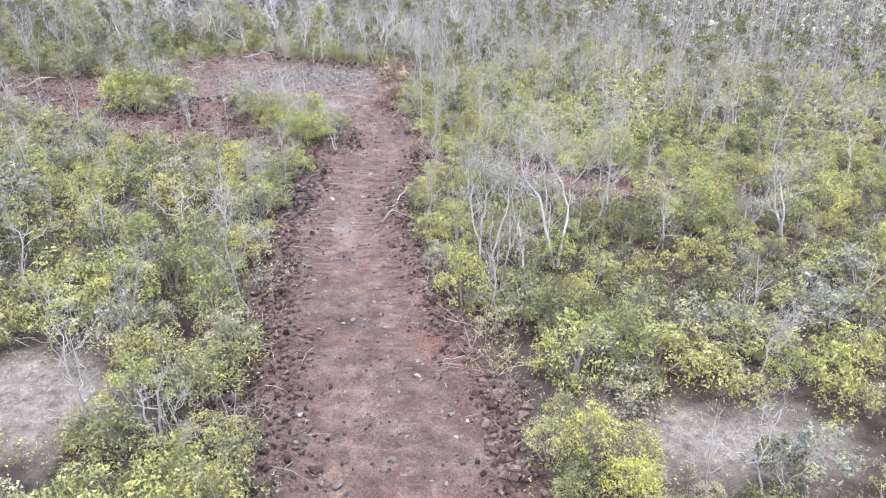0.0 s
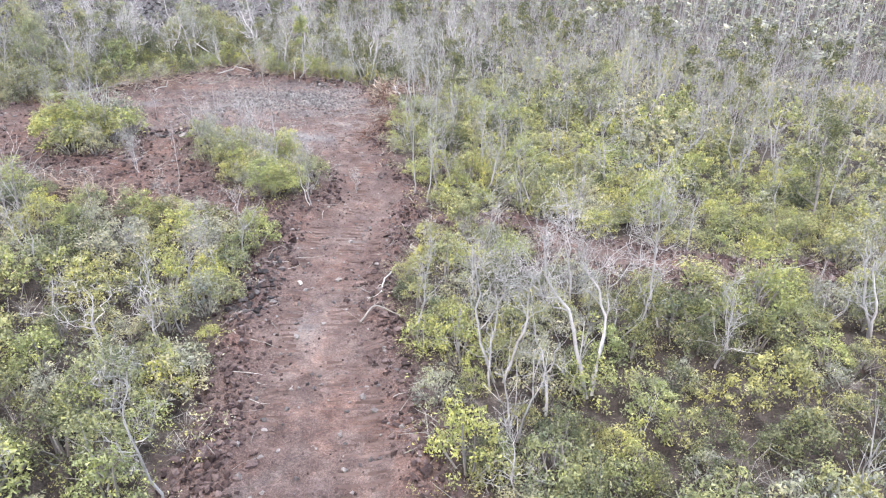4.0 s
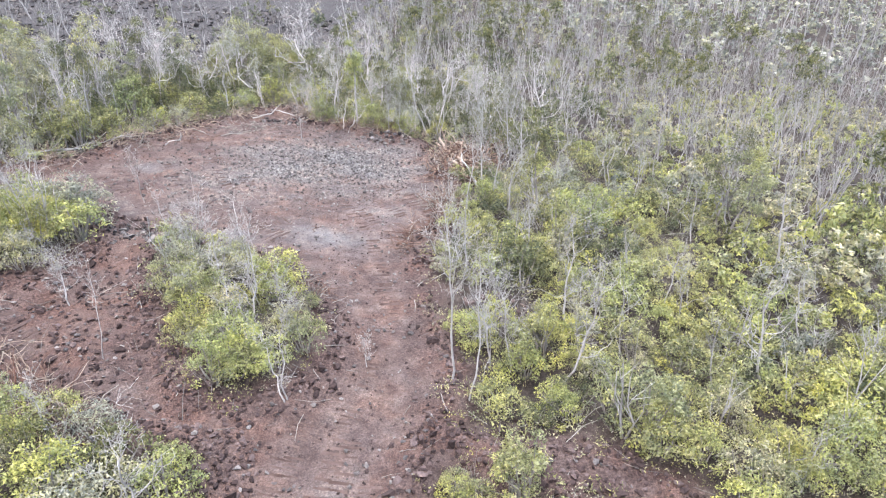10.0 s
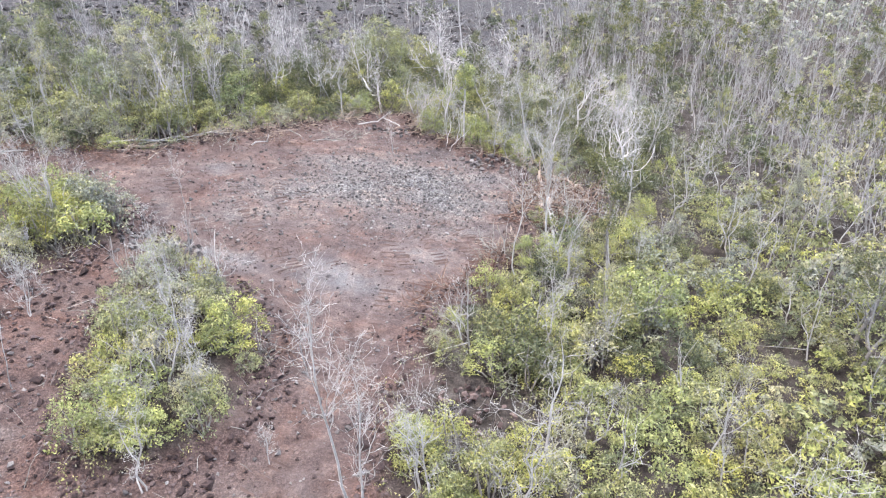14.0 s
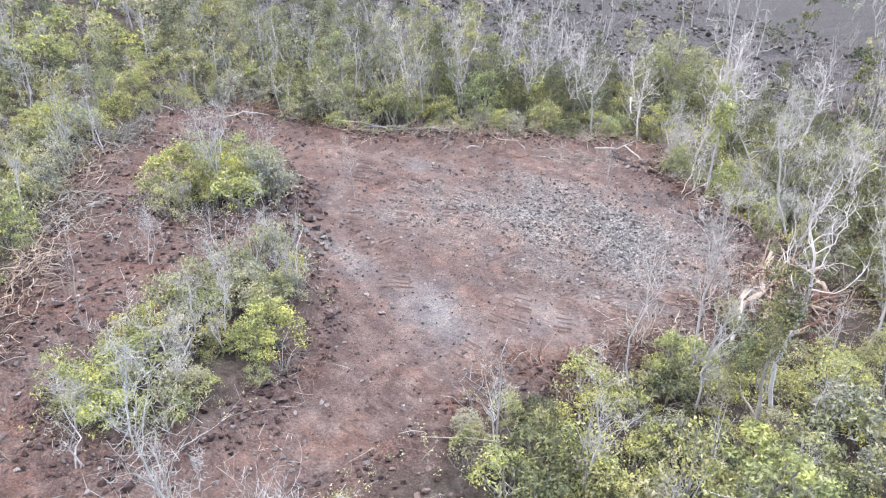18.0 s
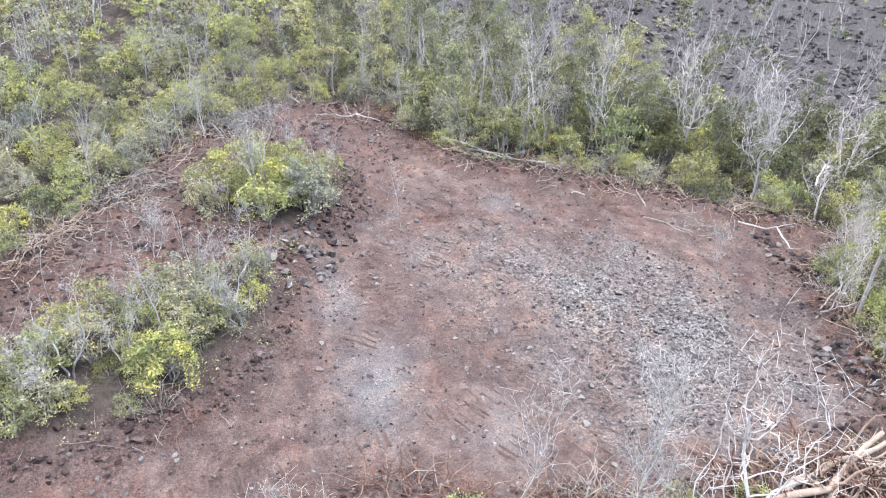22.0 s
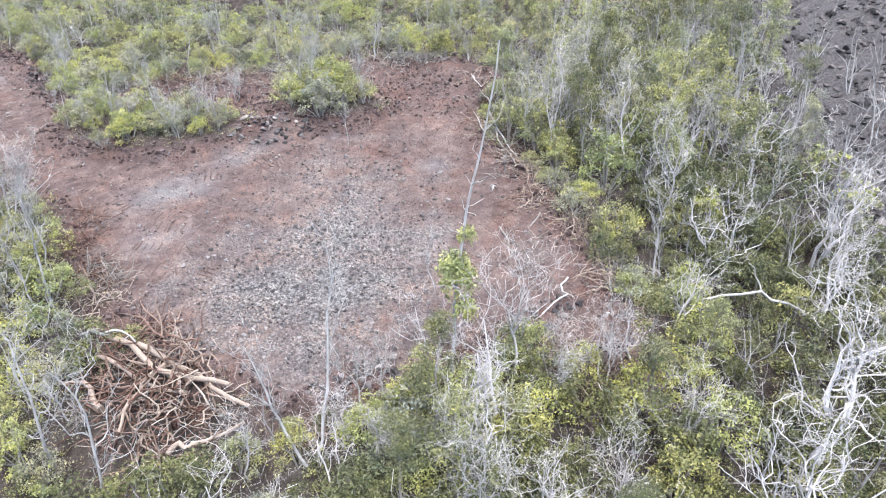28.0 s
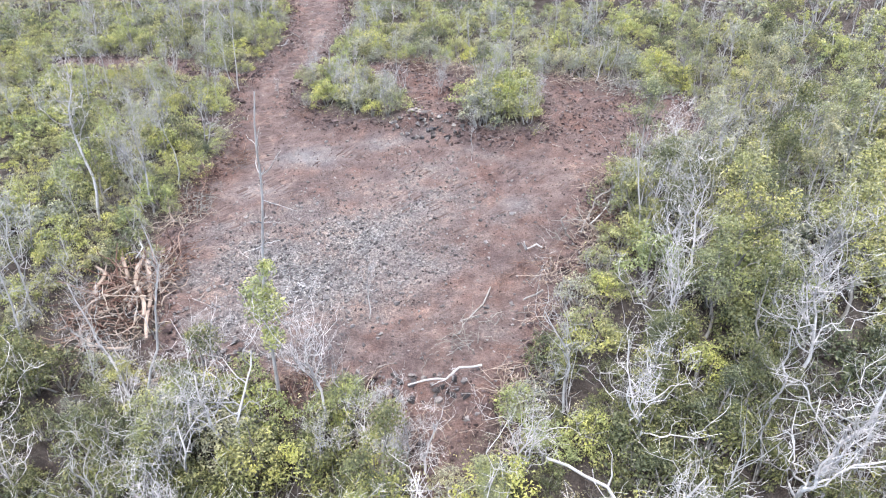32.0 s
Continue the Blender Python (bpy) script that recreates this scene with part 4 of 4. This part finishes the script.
# grey twiggy saplings on the islands of scrub
rng = np.random.default_rng(795)
for i, (x, y) in enumerate(((-4.8, 28.2), (-5.6, 27.3), (-6.4, 28.6), (-7.6, 29.0), (-8.3, 30.6), (-9.2, 31.6), (-7.4, 31.2), (-6.0, 29.4), (-12.9, 30.2), (-14.4, 32.2), (-13.0, 33.0), (-14.8, 33.2))):
    bare_tree(x, y, rng.uniform(1.3, 2.6), 940 + i, 1 + i % 3, 9, 4, 3, 0.2, 0.6, 0.055, 0.24, label=TWIGS)

# the tall thin trunk with one green tuft
rng = np.random.default_rng(760)
stem = crooked(rng, (0, 0, -0.1), (-0.01, 0.02, 1), 8.3, 14, 0.035, 0.05)
wood = [tube(stem, np.linspace(0.048, 0.012, 15), 6)]
for k in range(24):
    i = int(rng.integers(4, 14))
    wood.append(tube(crooked(rng, stem[i], rng.normal(0, 0.8, 3) + np.array([0, 0, 0.6]), rng.uniform(0.3, 0.9), 4, 0.3, 0.08), np.linspace(0.011, 0.003, 5), 4))
thing("tree", stand(-8.2, 47.6), [("trunk", mesh_of("trunk", *join(wood), True), DEAD), ("crown", mesh_of("crown", *leaves_at(rng, stem[4:8] + rng.normal(0, 0.12, (4, 3)), np.array([0.28, 0.42, 0.36, 0.2]), 2200, 0.1, 1.1)), LEAF_BRIGHT)], "tall bare grey trunk with one tuft of bright green leaves", "tree", "leafy trees round the clearing")

# bright rounded bushes at the edge of the island
for x, y, s, st in ((-5.9, 30.3, 1.5, 0.95), (-4.9, 26.9, 1.2, 0.8), (-14.3, 30.4, 2.0, 0.9), (-13.2, 31.6, 1.6, 1.0), (-1.2, 38.4, 1.5, 1.0), (2.4, 36.5, 2.2, 1.1)):
    bm_leaf = bush_parts(int(770 + 10 * abs(x)), 1.0, 0.95, 30, 2600, 0.048)
    thing("shrub", stand(x, y, 0, s, st), [("stem", mesh_of("stem", *bm_leaf[0], True), BARK), ("crown", mesh_of("crown", *bm_leaf[1]), LEAF_BRIGHT)], "dense rounded yellow-green bush beside bare earth", "shrub", "shrubs round the clearing")

for x, y, s, st, seed in ((-17.0, 55.0, 3.5, 1.15, 768), (-15.4, 56.6, 2.7, 1.25, 769), (-18.9, 56.2, 2.2, 1.1, 767)):
    broad = bush_parts(seed, 1.0, 0.95, 90, 13000, 0.026)
    thing("tree", stand(x, y, 0, s, st), [("trunk", mesh_of("trunk", *broad[0], True), BARK), ("crown", mesh_of("crown", *broad[1]), LEAF)], "broad low leafy tree at the edge of dark lava", "tree", "leafy trees round the clearing")


# ---- pushed-over wood ----
def log(x0, y0, z0, x1, y1, z1, r0, r1, seed, mat=STRIPPED, label="pale stripped log pushed over by the bulldozer", name="log", kink=0.06, branches=2):
    rng = np.random.default_rng(seed)
    a = np.array([x0, y0, float(height([(x0, y0)])[0]) + z0])
    c = np.array([x1, y1, float(height([(x1, y1)])[0]) + z1])
    ts = np.linspace(0, 1, 9)
    pts = a + (c - a) * ts[:, None] + np.cumsum(rng.normal(0, kink * 1.3, (9, 3)), axis=0) * np.sin(ts * math.pi)[:, None]
    r0, r1 = (r0 * 0.68, r1 * 0.6) if name == "log" else (r0 * 0.55, r1 * 0.5)
    tubes = [tube(pts, np.linspace(r0, r1, 9), 8)]
    for e in (0, -1):
        tubes.append(tube([pts[e], pts[e] + (pts[e] - pts[1 if e == 0 else -2]) * 0.02], [r0 if e == 0 else r1, 0.004], 8))
    for _ in range(branches):
        i = int(rng.integers(2, 8))
        w = (c - a) / np.linalg.norm(c - a) + rng.normal(0, 0.7, 3) + np.array([0, 0, 0.3])
        tubes.append(tube(crooked(rng, pts[i], w, np.linalg.norm(c - a) * rng.uniform(0.15, 0.4), 4, 0.25, 0.02), np.linspace(r1 * 0.8, r1 * 0.25, 5), 5))
    me = mesh_of(name, *join(tubes), True)
    me.transform(Matrix.Translation(-Vector(a)))
    o = part(name, me, mat)
    o.matrix_basis = Matrix.Translation(a)
    return tagged(o, label, name.replace("_", " "), "fallen wood round the clearing")


log(-2.0, 41.2, 0.25, -3.7, 45.1, 0.75, 0.13, 0.09, 801)
log(-2.5, 42.2, 0.45, -3.9, 45.6, 0.35, 0.12, 0.08, 802)
log(-1.2, 43.4, 0.2, -0.6, 42.0, 0.3, 0.13, 0.07, 803)
log(-2.0, 45.6, 0.3, -3.6, 46.0, 0.5, 0.10, 0.06, 804)
log(-1.6, 42.0, 0.6, -2.9, 44.4, 0.5, 0.09, 0.05, 805)
log(-3.0, 43.0, 0.15, -1.3, 44.5, 0.35, 0.09, 0.06, 806)
log(-1.5, 40.6, 0.2, -2.4, 42.6, 0.9, 0.08, 0.03, 807, DEAD, "bleached branch sticking out of the root pile")
GREYLOG = "long grey branch lying along the edge of the clearing"
for i, a in enumerate(((-18.2, 37.2, 0.35, -16.5, 40.8, 0.2, 0.07, 0.04), (-17.7, 37.9, 0.2, -16.2, 41.1, 0.15, 0.05, 0.03), (-15.9, 41.0, 0.05, -15.7, 41.1, 0.95, 0.05, 0.035), (-15.0, 41.4, 0.05, -14.4, 41.8, 0.6, 0.055, 0.04), (-14.9, 43.7, 0.15, -12.6, 44.8, 0.12, 0.05, 0.03),
                       (-13.4, 43.4, 0.12, -12.5, 45.4, 0.2, 0.045, 0.03), (-13.2, 46.6, 0.2, -11.4, 47.4, 0.3, 0.06, 0.04), (-18.7, 27.1, 0.5, -21.4, 28.3, 0.6, 0.07, 0.04), (-21.9, 31.3, 0.3, -20.3, 33.3, 0.35, 0.06, 0.04), (-20.6, 33.2, 0.2, -19.7, 35.0, 0.3, 0.05, 0.03),
                       (-11.6, 49.4, 0.2, -9.4, 48.0, 0.3, 0.06, 0.04), (-19.7, 28.2, 0.2, -18.0, 29.4, 0.1, 0.05, 0.03), (-16.8, 52.5, 0.5, -14.6, 50.0, 0.9, 0.08, 0.06), (0.4, 19.4, 0.25, 0.9, 18.5, 0.1, 0.07, 0.05), (-1.9, 19.1, 0.06, -0.9, 19.3, 0.08, 0.04, 0.03), (-1.2, 21.5, 0.15, -1.5, 20.2, 0.1, 0.04, 0.025))):
    log(*a, 820 + i, BARK if i % 3 else DEAD, GREYLOG if i < 13 else "pale stick lying at the edge of the dirt road", "fallen_branch")
log(-7.7, 44.2, 0.04, -7.4, 45.3, 0.05, 0.03, 0.025, 850, ROOT, "thin red-brown stick lying on the gravel", "fallen_branch", 0.03, 0)


def brush_heap(x, y, rx, ry, tall, count, seed, mat, label, turn=0.0, stout=1.0):
    """A tangle of torn roots and sticks."""
    rng = np.random.default_rng(seed)
    out = []
    for _ in range(count):
        a, q = rng.uniform(0, 6.28), math.sqrt(rng.random())
        lx, ly = math.cos(a) * q * rx, math.sin(a) * q * ry
        px, py = x + lx * math.cos(turn) - ly * math.sin(turn), y + lx * math.sin(turn) + ly * math.cos(turn)
        pz = float(height([(px, py)])[0]) + rng.uniform(0, tall) * (1 - q * q)
        w = rng.normal(0, 1, 3) * np.array([1, 1, 0.45])
        ln = rng.uniform(0.3, 1.1) * stout ** 0.5
        r = rng.uniform(0.004, 0.014) * stout * (1.25 if stout > 1 else 1.0)
        out.append(tube(crooked(rng, (px, py, pz), w, ln, 4, 0.3, 0.0), np.linspace(r, r * 0.4, 5), 4))
    v, f = join(out)
    base = np.array([x, y, float(height([(x, y)])[0])])
    o = part("brush_heap", mesh_of("brush_heap", v - base, f, True), mat)
    o.matrix_basis = Matrix.Translation(base)
    return tagged(o, label, "brush heap", kind="stuff")


brush_heap(-2.3, 43.4, 2.4, 1.5, 0.9, 330, 860, ROOT, "heap of torn red-brown roots and soil", 1.3, 1.8)
brush_heap(-2.6, 43.9, 2.2, 1.3, 0.9, 170, 861, STRIPPED, "heap of torn pale roots and split wood", 1.3, 1.9)
for i, (x, y, rx, ry, h_, c_, m_) in enumerate(((-16.6, 40.2, 1.8, 0.6, 0.5, 70, DRY), (-14.6, 42.6, 1.2, 0.7, 0.45, 60, ROOT), (-12.8, 45.3, 1.6, 0.7, 0.4, 70, DRY), (-11.8, 48.8, 1.3, 1.0, 0.5, 70, STRIPPED), (-20.6, 29.8, 1.6, 1.2, 0.6, 80, ROOT), (-20.8, 33.6, 1.2, 0.9, 0.5, 60, STRIPPED),
                                                (-4.5, 12.1, 0.9, 0.7, 0.35, 60, DRY), (0.9, 11.8, 0.6, 0.6, 0.4, 60, STRIPPED), (0.5, 19.0, 0.7, 0.6, 0.4, 40, ROOT), (-5.0, 30.5, 0.6, 0.4, 0.4, 36, ROOT), (-1.9, 33.6, 0.9, 0.6, 0.25, 36, DRY), (0.1, 14.9, 0.4, 0.8, 0.5, 40, DRY), (-3.7, 9.6, 0.6, 0.4, 0.4, 60, DRY), (-5.0, 47.2, 1.2, 0.7, 0.4, 60, DRY), (-13.4, 27.4, 1.4, 0.6, 0.3, 60, DRY), (-17.4, 36.8, 1.2, 0.6, 0.4, 50, ROOT))):
    brush_heap(x, y, rx, ry, h_, c_, 870 + i, m_, {"DRY": "tangle of dry grey sticks at the edge of bare earth"}.get("DRY" if m_ in (DRY, DEAD) else "", "tangle of torn brown roots at the edge of bare earth"), 0.6)

# torn brush pushed up along the far edges of the clearing
EDGES = (((-5.0, 46.6), (-7.2, 47.5), (-10.2, 47.7), (-12.0, 50.2)), ((-13.6, 48.4), (-15.2, 45), (-16.6, 42), (-17.4, 38.6), (-19.2, 36.3), (-21.6, 34.6)), ((-21.6, 31), (-18.6, 28.5), (-14.6, 27.1), (-11, 25.8), (-8, 24.8)), ((-2.4, 40.2), (-2.4, 37), (-2.6, 34.2)))
rng = np.random.default_rng(35)
heap_no = 0
for way in EDGES:
    for (ax, ay), (bx, by) in zip(way, way[1:]):
        for k in range(int(math.hypot(bx - ax, by - ay) / 0.95)):
            f, mat = (k + rng.random()) * 0.95 / math.hypot(bx - ax, by - ay), (STRIPPED, ROOT, DRY, STRIPPED)[int(rng.integers(0, 4))]
            brush_heap(ax + (bx - ax) * f + rng.normal(0, 0.35), ay + (by - ay) * f + rng.normal(0, 0.35), rng.uniform(0.6, 1.3), rng.uniform(0.4, 0.7), rng.uniform(0.15, 0.5), int(rng.integers(45, 100)), 1000 + heap_no, mat, {STRIPPED: "torn tan roots and brush at the clearing edge", ROOT: "torn red-brown roots and soil at the clearing edge", DRY: "dry grey brush pushed up at the clearing edge"}[mat], math.atan2(by - ay, bx - ax), 1.1)
            heap_no += 1

# loose sticks over the pushed-up edge
P, rng = cells(-23, 8, 6, 52, 0.5, 33)
d = bare_of(P)
scraped = (d < 0) & (P[:, 0] < -4.5) & (P[:, 1] < 26 - 0.72 * (P[:, 0] + 4))
P = P[((d > -0.9) & (d < 0.7) & (rng.random(len(P)) < 0.6)) | (scraped & (rng.random(len(P)) < 0.5))]
out = []
for p, z in zip(P, height(P)):
    w = rng.normal(0, 1, 3) * np.array([1, 1, 0.18])
    r = rng.uniform(0.004, 0.012)
    out.append(tube(crooked(rng, (p[0], p[1], z + 0.04), w, rng.uniform(0.2, 0.9), 2, 0.2, 0.0), [r, r * 0.8, r * 0.4], 3))
tagged(part("sticks", mesh_of("sticks", *join(out)), DRY), "pale dry sticks strewn along the edge of the bare earth", "sticks", kind="stuff")

# grouser marks of the bulldozer
EARTH, n, l, b = nodes_of("pressed_earth", 0.97)
l.new(ramp(n, l, noise_tex(n, l, 3.0, 4.0), [(0.3, (0.0372, 0.0258, 0.024)), (0.7, (0.084, 0.063, 0.0588))]), b.inputs["Base Color"])
rng = np.random.default_rng(34)
out = []
for way in (((-2.6, 7), (-3.1, 13), (-3.5, 19), (-3.6, 25)), ((-2.1, 16), (-2.7, 21), (-2.9, 25)), ((-3.3, 17), (-3.9, 22), (-3.7, 26)), ((-1.2, 12), (-1.5, 17), (-1.7, 22)), ((-7.2, 34.3), (-8.8, 35.1), (-10.4, 35)), ((-7.0, 33.9), (-8.6, 34.5), (-10.2, 34.4)), ((-4.4, 36.0), (-6.0, 37.6), (-8.2, 37.5)), ((-3.0, 37.6), (-4.4, 39.2), (-6.0, 39.6)), ((-8.5, 36.2), (-11, 38.2), (-13, 41)), ((-0.5, 7), (-0.9, 13), (-1.6, 19), (-2.0, 25)), ((-1.6, 14), (-2.2, 19), (-2.6, 26)), ((-2.9, 25), (-2.7, 30), (-4.5, 35), (-6.5, 38)), ((-8.5, 34.5), (-7, 36), (-5, 36.5)), ((-3.2, 36.5), (-5.2, 38.3), (-8, 38.2)), ((-3.4, 38.5), (-4.8, 40), (-6.5, 39)),
            ((-9.5, 35.5), (-12, 37), (-14, 39.5)), ((-11, 34.6), (-13.5, 36), (-16.5, 38)), ((-10, 26.8), (-13, 28.4), (-17, 30)), ((-16, 28.6), (-17.5, 32), (-18.6, 34.8)), ((-6.2, 35), (-8.5, 36.4), (-10.6, 39))):
    for (ax, ay), (bx, by) in zip(way, way[1:]):
        ln = math.hypot(bx - ax, by - ay)
        tx, ty = (bx - ax) / ln, (by - ay) / ln
        for k in range(int(ln / 0.22)):
            s = k * 0.22
            px, py = ax + tx * s, ay + ty * s
            if float(wob(np.array([[px, py]]), 1.4, 2.6)[0]) < -0.35 or rng.random() < 0.1:
                continue
            px, py = px + rng.normal(0, 0.03), py + rng.normal(0, 0.03)
            hw, hd, top = rng.uniform(0.14, 0.29), rng.uniform(0.025, 0.055), rng.uniform(0.015, 0.045)
            q = np.array([(-hw, -hd), (hw, -hd), (hw, hd), (-hw, hd), (-hw * 0.9, 0), (hw * 0.9, 0)])
            xy = np.stack([px - ty * q[:, 0] + tx * q[:, 1], py + tx * q[:, 0] + ty * q[:, 1]], 1)
            z = height(xy) + np.array([-0.02, -0.02, -0.02, -0.02, top, top])
            out.append((np.column_stack([xy, z]), np.array([[0, 1, 5], [0, 5, 4], [2, 3, 4], [2, 4, 5], [1, 2, 5], [3, 0, 4]])))
tagged(part("tread_marks", mesh_of("tread_marks", *join(out)), EARTH), "pressed ridges left in the earth by bulldozer tracks", "tread marks", kind="stuff")

# ---- stones ----
ROCKS = [rock_parts(500 + i, 0.55 + 0.08 * (i % 5)) for i in range(10)]
ROCK_ME = {}
for k, mat in (("cinder", CINDER), ("grey", GREY_ROCK), ("dark", DARK_ROCK)):
    ROCK_ME[k] = [mesh_of("stone", *r) for r in ROCKS]
    for me in ROCK_ME[k]:
        me.materials.append(mat)


def stones(name, P, size, rng, mat, label, sink=0.3):
    sp = spots_for(P, rng, size, (0.7, 1.2), 10, 0.0)
    sp[:, 2] += size * (0.24 - 0.3 * sink)
    return tagged(part(name, mesh_of(name, *stuffed(ROCKS, sp)), mat), label, "stones", kind="stuff")


P, rng = cells(-24, 12, 5, 53, 0.13, 20)
d = bare_of(P)
w = np.where((P[:, 1] < 25) & (P[:, 0] < -1.5), 0.6, 0.42)
edge = np.exp(-(((d + 0.15) / w) ** 2))
scraped = (d < 0) & (P[:, 0] < -4.5) & (P[:, 1] < 26 - 0.72 * (P[:, 0] + 4))
keep = (d < 0.8) & (rng.random(len(P)) < np.maximum(1.15 * edge * np.where(P[:, 1] < 27, 1.25, 0.7), 0.36 * scraped) * (0.8 + 0.5 * wob(P, 1.7, 3.0)))
stones("rubble", P[keep], rng.uniform(0.045, 0.145, keep.sum()) * (1 + 1.2 * rng.random(keep.sum()) ** 6), rng, CINDER, "red-brown lava rubble pushed to the edge of the bare earth")
P, rng = cells(-22, 3, 5, 52, 0.125, 21)
d = bare_of(P)
g = np.clip(np.exp(-(((P[:, 0] + 7.2) / 4.0) ** 2 + ((P[:, 1] - 42.2) / 3.2) ** 2)) * 1.2 + 0.5 * np.exp(-(((P[:, 0] + 11) / 3.0) ** 2 + ((P[:, 1] - 38) / 4.0) ** 2)), 0, 1)
keep = (d < -0.2) & (rng.random(len(P)) < 0.08 + 0.72 * g * g)
stones("gravel", P[keep], rng.uniform(0.04, 0.13, keep.sum()) * (1 + 0.6 * rng.random(keep.sum()) ** 5), rng, GREY_ROCK, "broken grey lava gravel spread over the clearing")
P, rng = cells(-22, 3, 5, 52, 0.15, 22)
d = bare_of(P)
keep = (d < 0.1) & (rng.random(len(P)) < 0.25)
stones("pebbles", P[keep], rng.uniform(0.03, 0.085, keep.sum()), rng, CINDER, "small red-brown stones scattered over the earth")
P, rng = cells(-48, -14, 28, 80, 0.42, 23)
keep = (signed(LAVA, P) < 0.8) & (rng.random(len(P)) < 0.75)
stones("lava_blocks", P[keep], rng.uniform(0.14, 0.48, keep.sum()), rng, DARK_ROCK, "jagged dark blocks of an old lava flow", 0.85)


def road_rocks(x, y, rx, ry, count, seed, mat, label):
    rng = np.random.default_rng(seed)
    a, q = rng.uniform(0, 6.28, count), np.sqrt(rng.random(count))
    stones("rubble", np.stack([x + np.cos(a) * q * rx, y + np.sin(a) * q * ry], 1), rng.uniform(0.09, 0.22, count), rng, mat, label, 0.3)


def boulders(x, y, rx, ry, count, lo, hi, seed, kind_, label, group, tall=0.0):
    rng = np.random.default_rng(seed)
    for i in range(count):
        a, q = rng.uniform(0, 6.28), math.sqrt(rng.random())
        px, py, s = x + math.cos(a) * q * rx, y + math.sin(a) * q * ry, rng.uniform(lo, hi)
        o = part("boulder", ROCK_ME[kind_][int(rng.integers(0, 10))], None)
        o.matrix_basis = Matrix.Translation((0, 0, s * 0.16 + tall * (1 - q))) @ stand(px, py, rng.uniform(0, 6.28), s, rng.uniform(0.8, 1.3), 0.0)
        tagged(o, label, "boulder", group)


boulders(-6.2, 46.0, 1.1, 0.7, 22, 0.09, 0.3, 40, "grey", "dark grey angular lava boulder in a loose pile", "boulders beside the gravel", 0.1)
boulders(-6.4, 46.2, 1.3, 0.8, 30, 0.08, 0.3, 48, "dark", "dark lava boulder in a loose pile", "boulders beside the gravel", 0.1)
boulders(-0.4, 31.3, 1.3, 1.0, 90, 0.07, 0.21, 41, "cinder", "red-brown lava boulder in a low heap", "boulders in the rock heap", 0.1)
boulders(-10.6, 32.6, 1.6, 0.8, 24, 0.08, 0.26, 42, "grey", "grey lava rock pushed against the earth mound", "rocks on the earth mound", 0.05)
boulders(-10.8, 32.8, 1.7, 0.9, 50, 0.08, 0.28, 49, "dark", "dark lava rock pushed against the earth mound", "rocks on the earth mound", 0.05)
boulders(-12.6, 33.6, 1.2, 0.6, 40, 0.08, 0.26, 43, "cinder", "red-brown lava rock on the broken bank", "rocks on the earth mound", 0.05)
boulders(-11.6, 47.2, 1.5, 0.5, 36, 0.08, 0.27, 44, "dark", "dark lava rock at the edge of the clearing", "rocks at the clearing edge")
road_rocks(1.2, 10.0, 0.5, 1.8, 110, 45, CINDER, "red-brown lava rocks heaped on the road edge")
road_rocks(-4.1, 13.0, 0.5, 3.2, 160, 46, CINDER, "red-brown lava rocks heaped on the road edge")
road_rocks(-4.7, 20.5, 0.6, 1.8, 100, 47, DARK_ROCK, "dark lava rocks heaped on the road edge")
for x, y, s in ((-10.2, 31.8, 0.5), (-9.95, 32.0, 0.35), (-3.7, 21.0, 0.22), (-2.7, 21.2, 0.18)):
    o = part("boulder", mesh_of("stone", *rock_parts(int(900 + 10 * s), 0.5)), PALE_ROCK)
    o.matrix_basis = stand(x, y, x, s, 1.0, -0.05)
    tagged(o, "pale grey rock lying on the red earth", "boulder", "pale rocks")
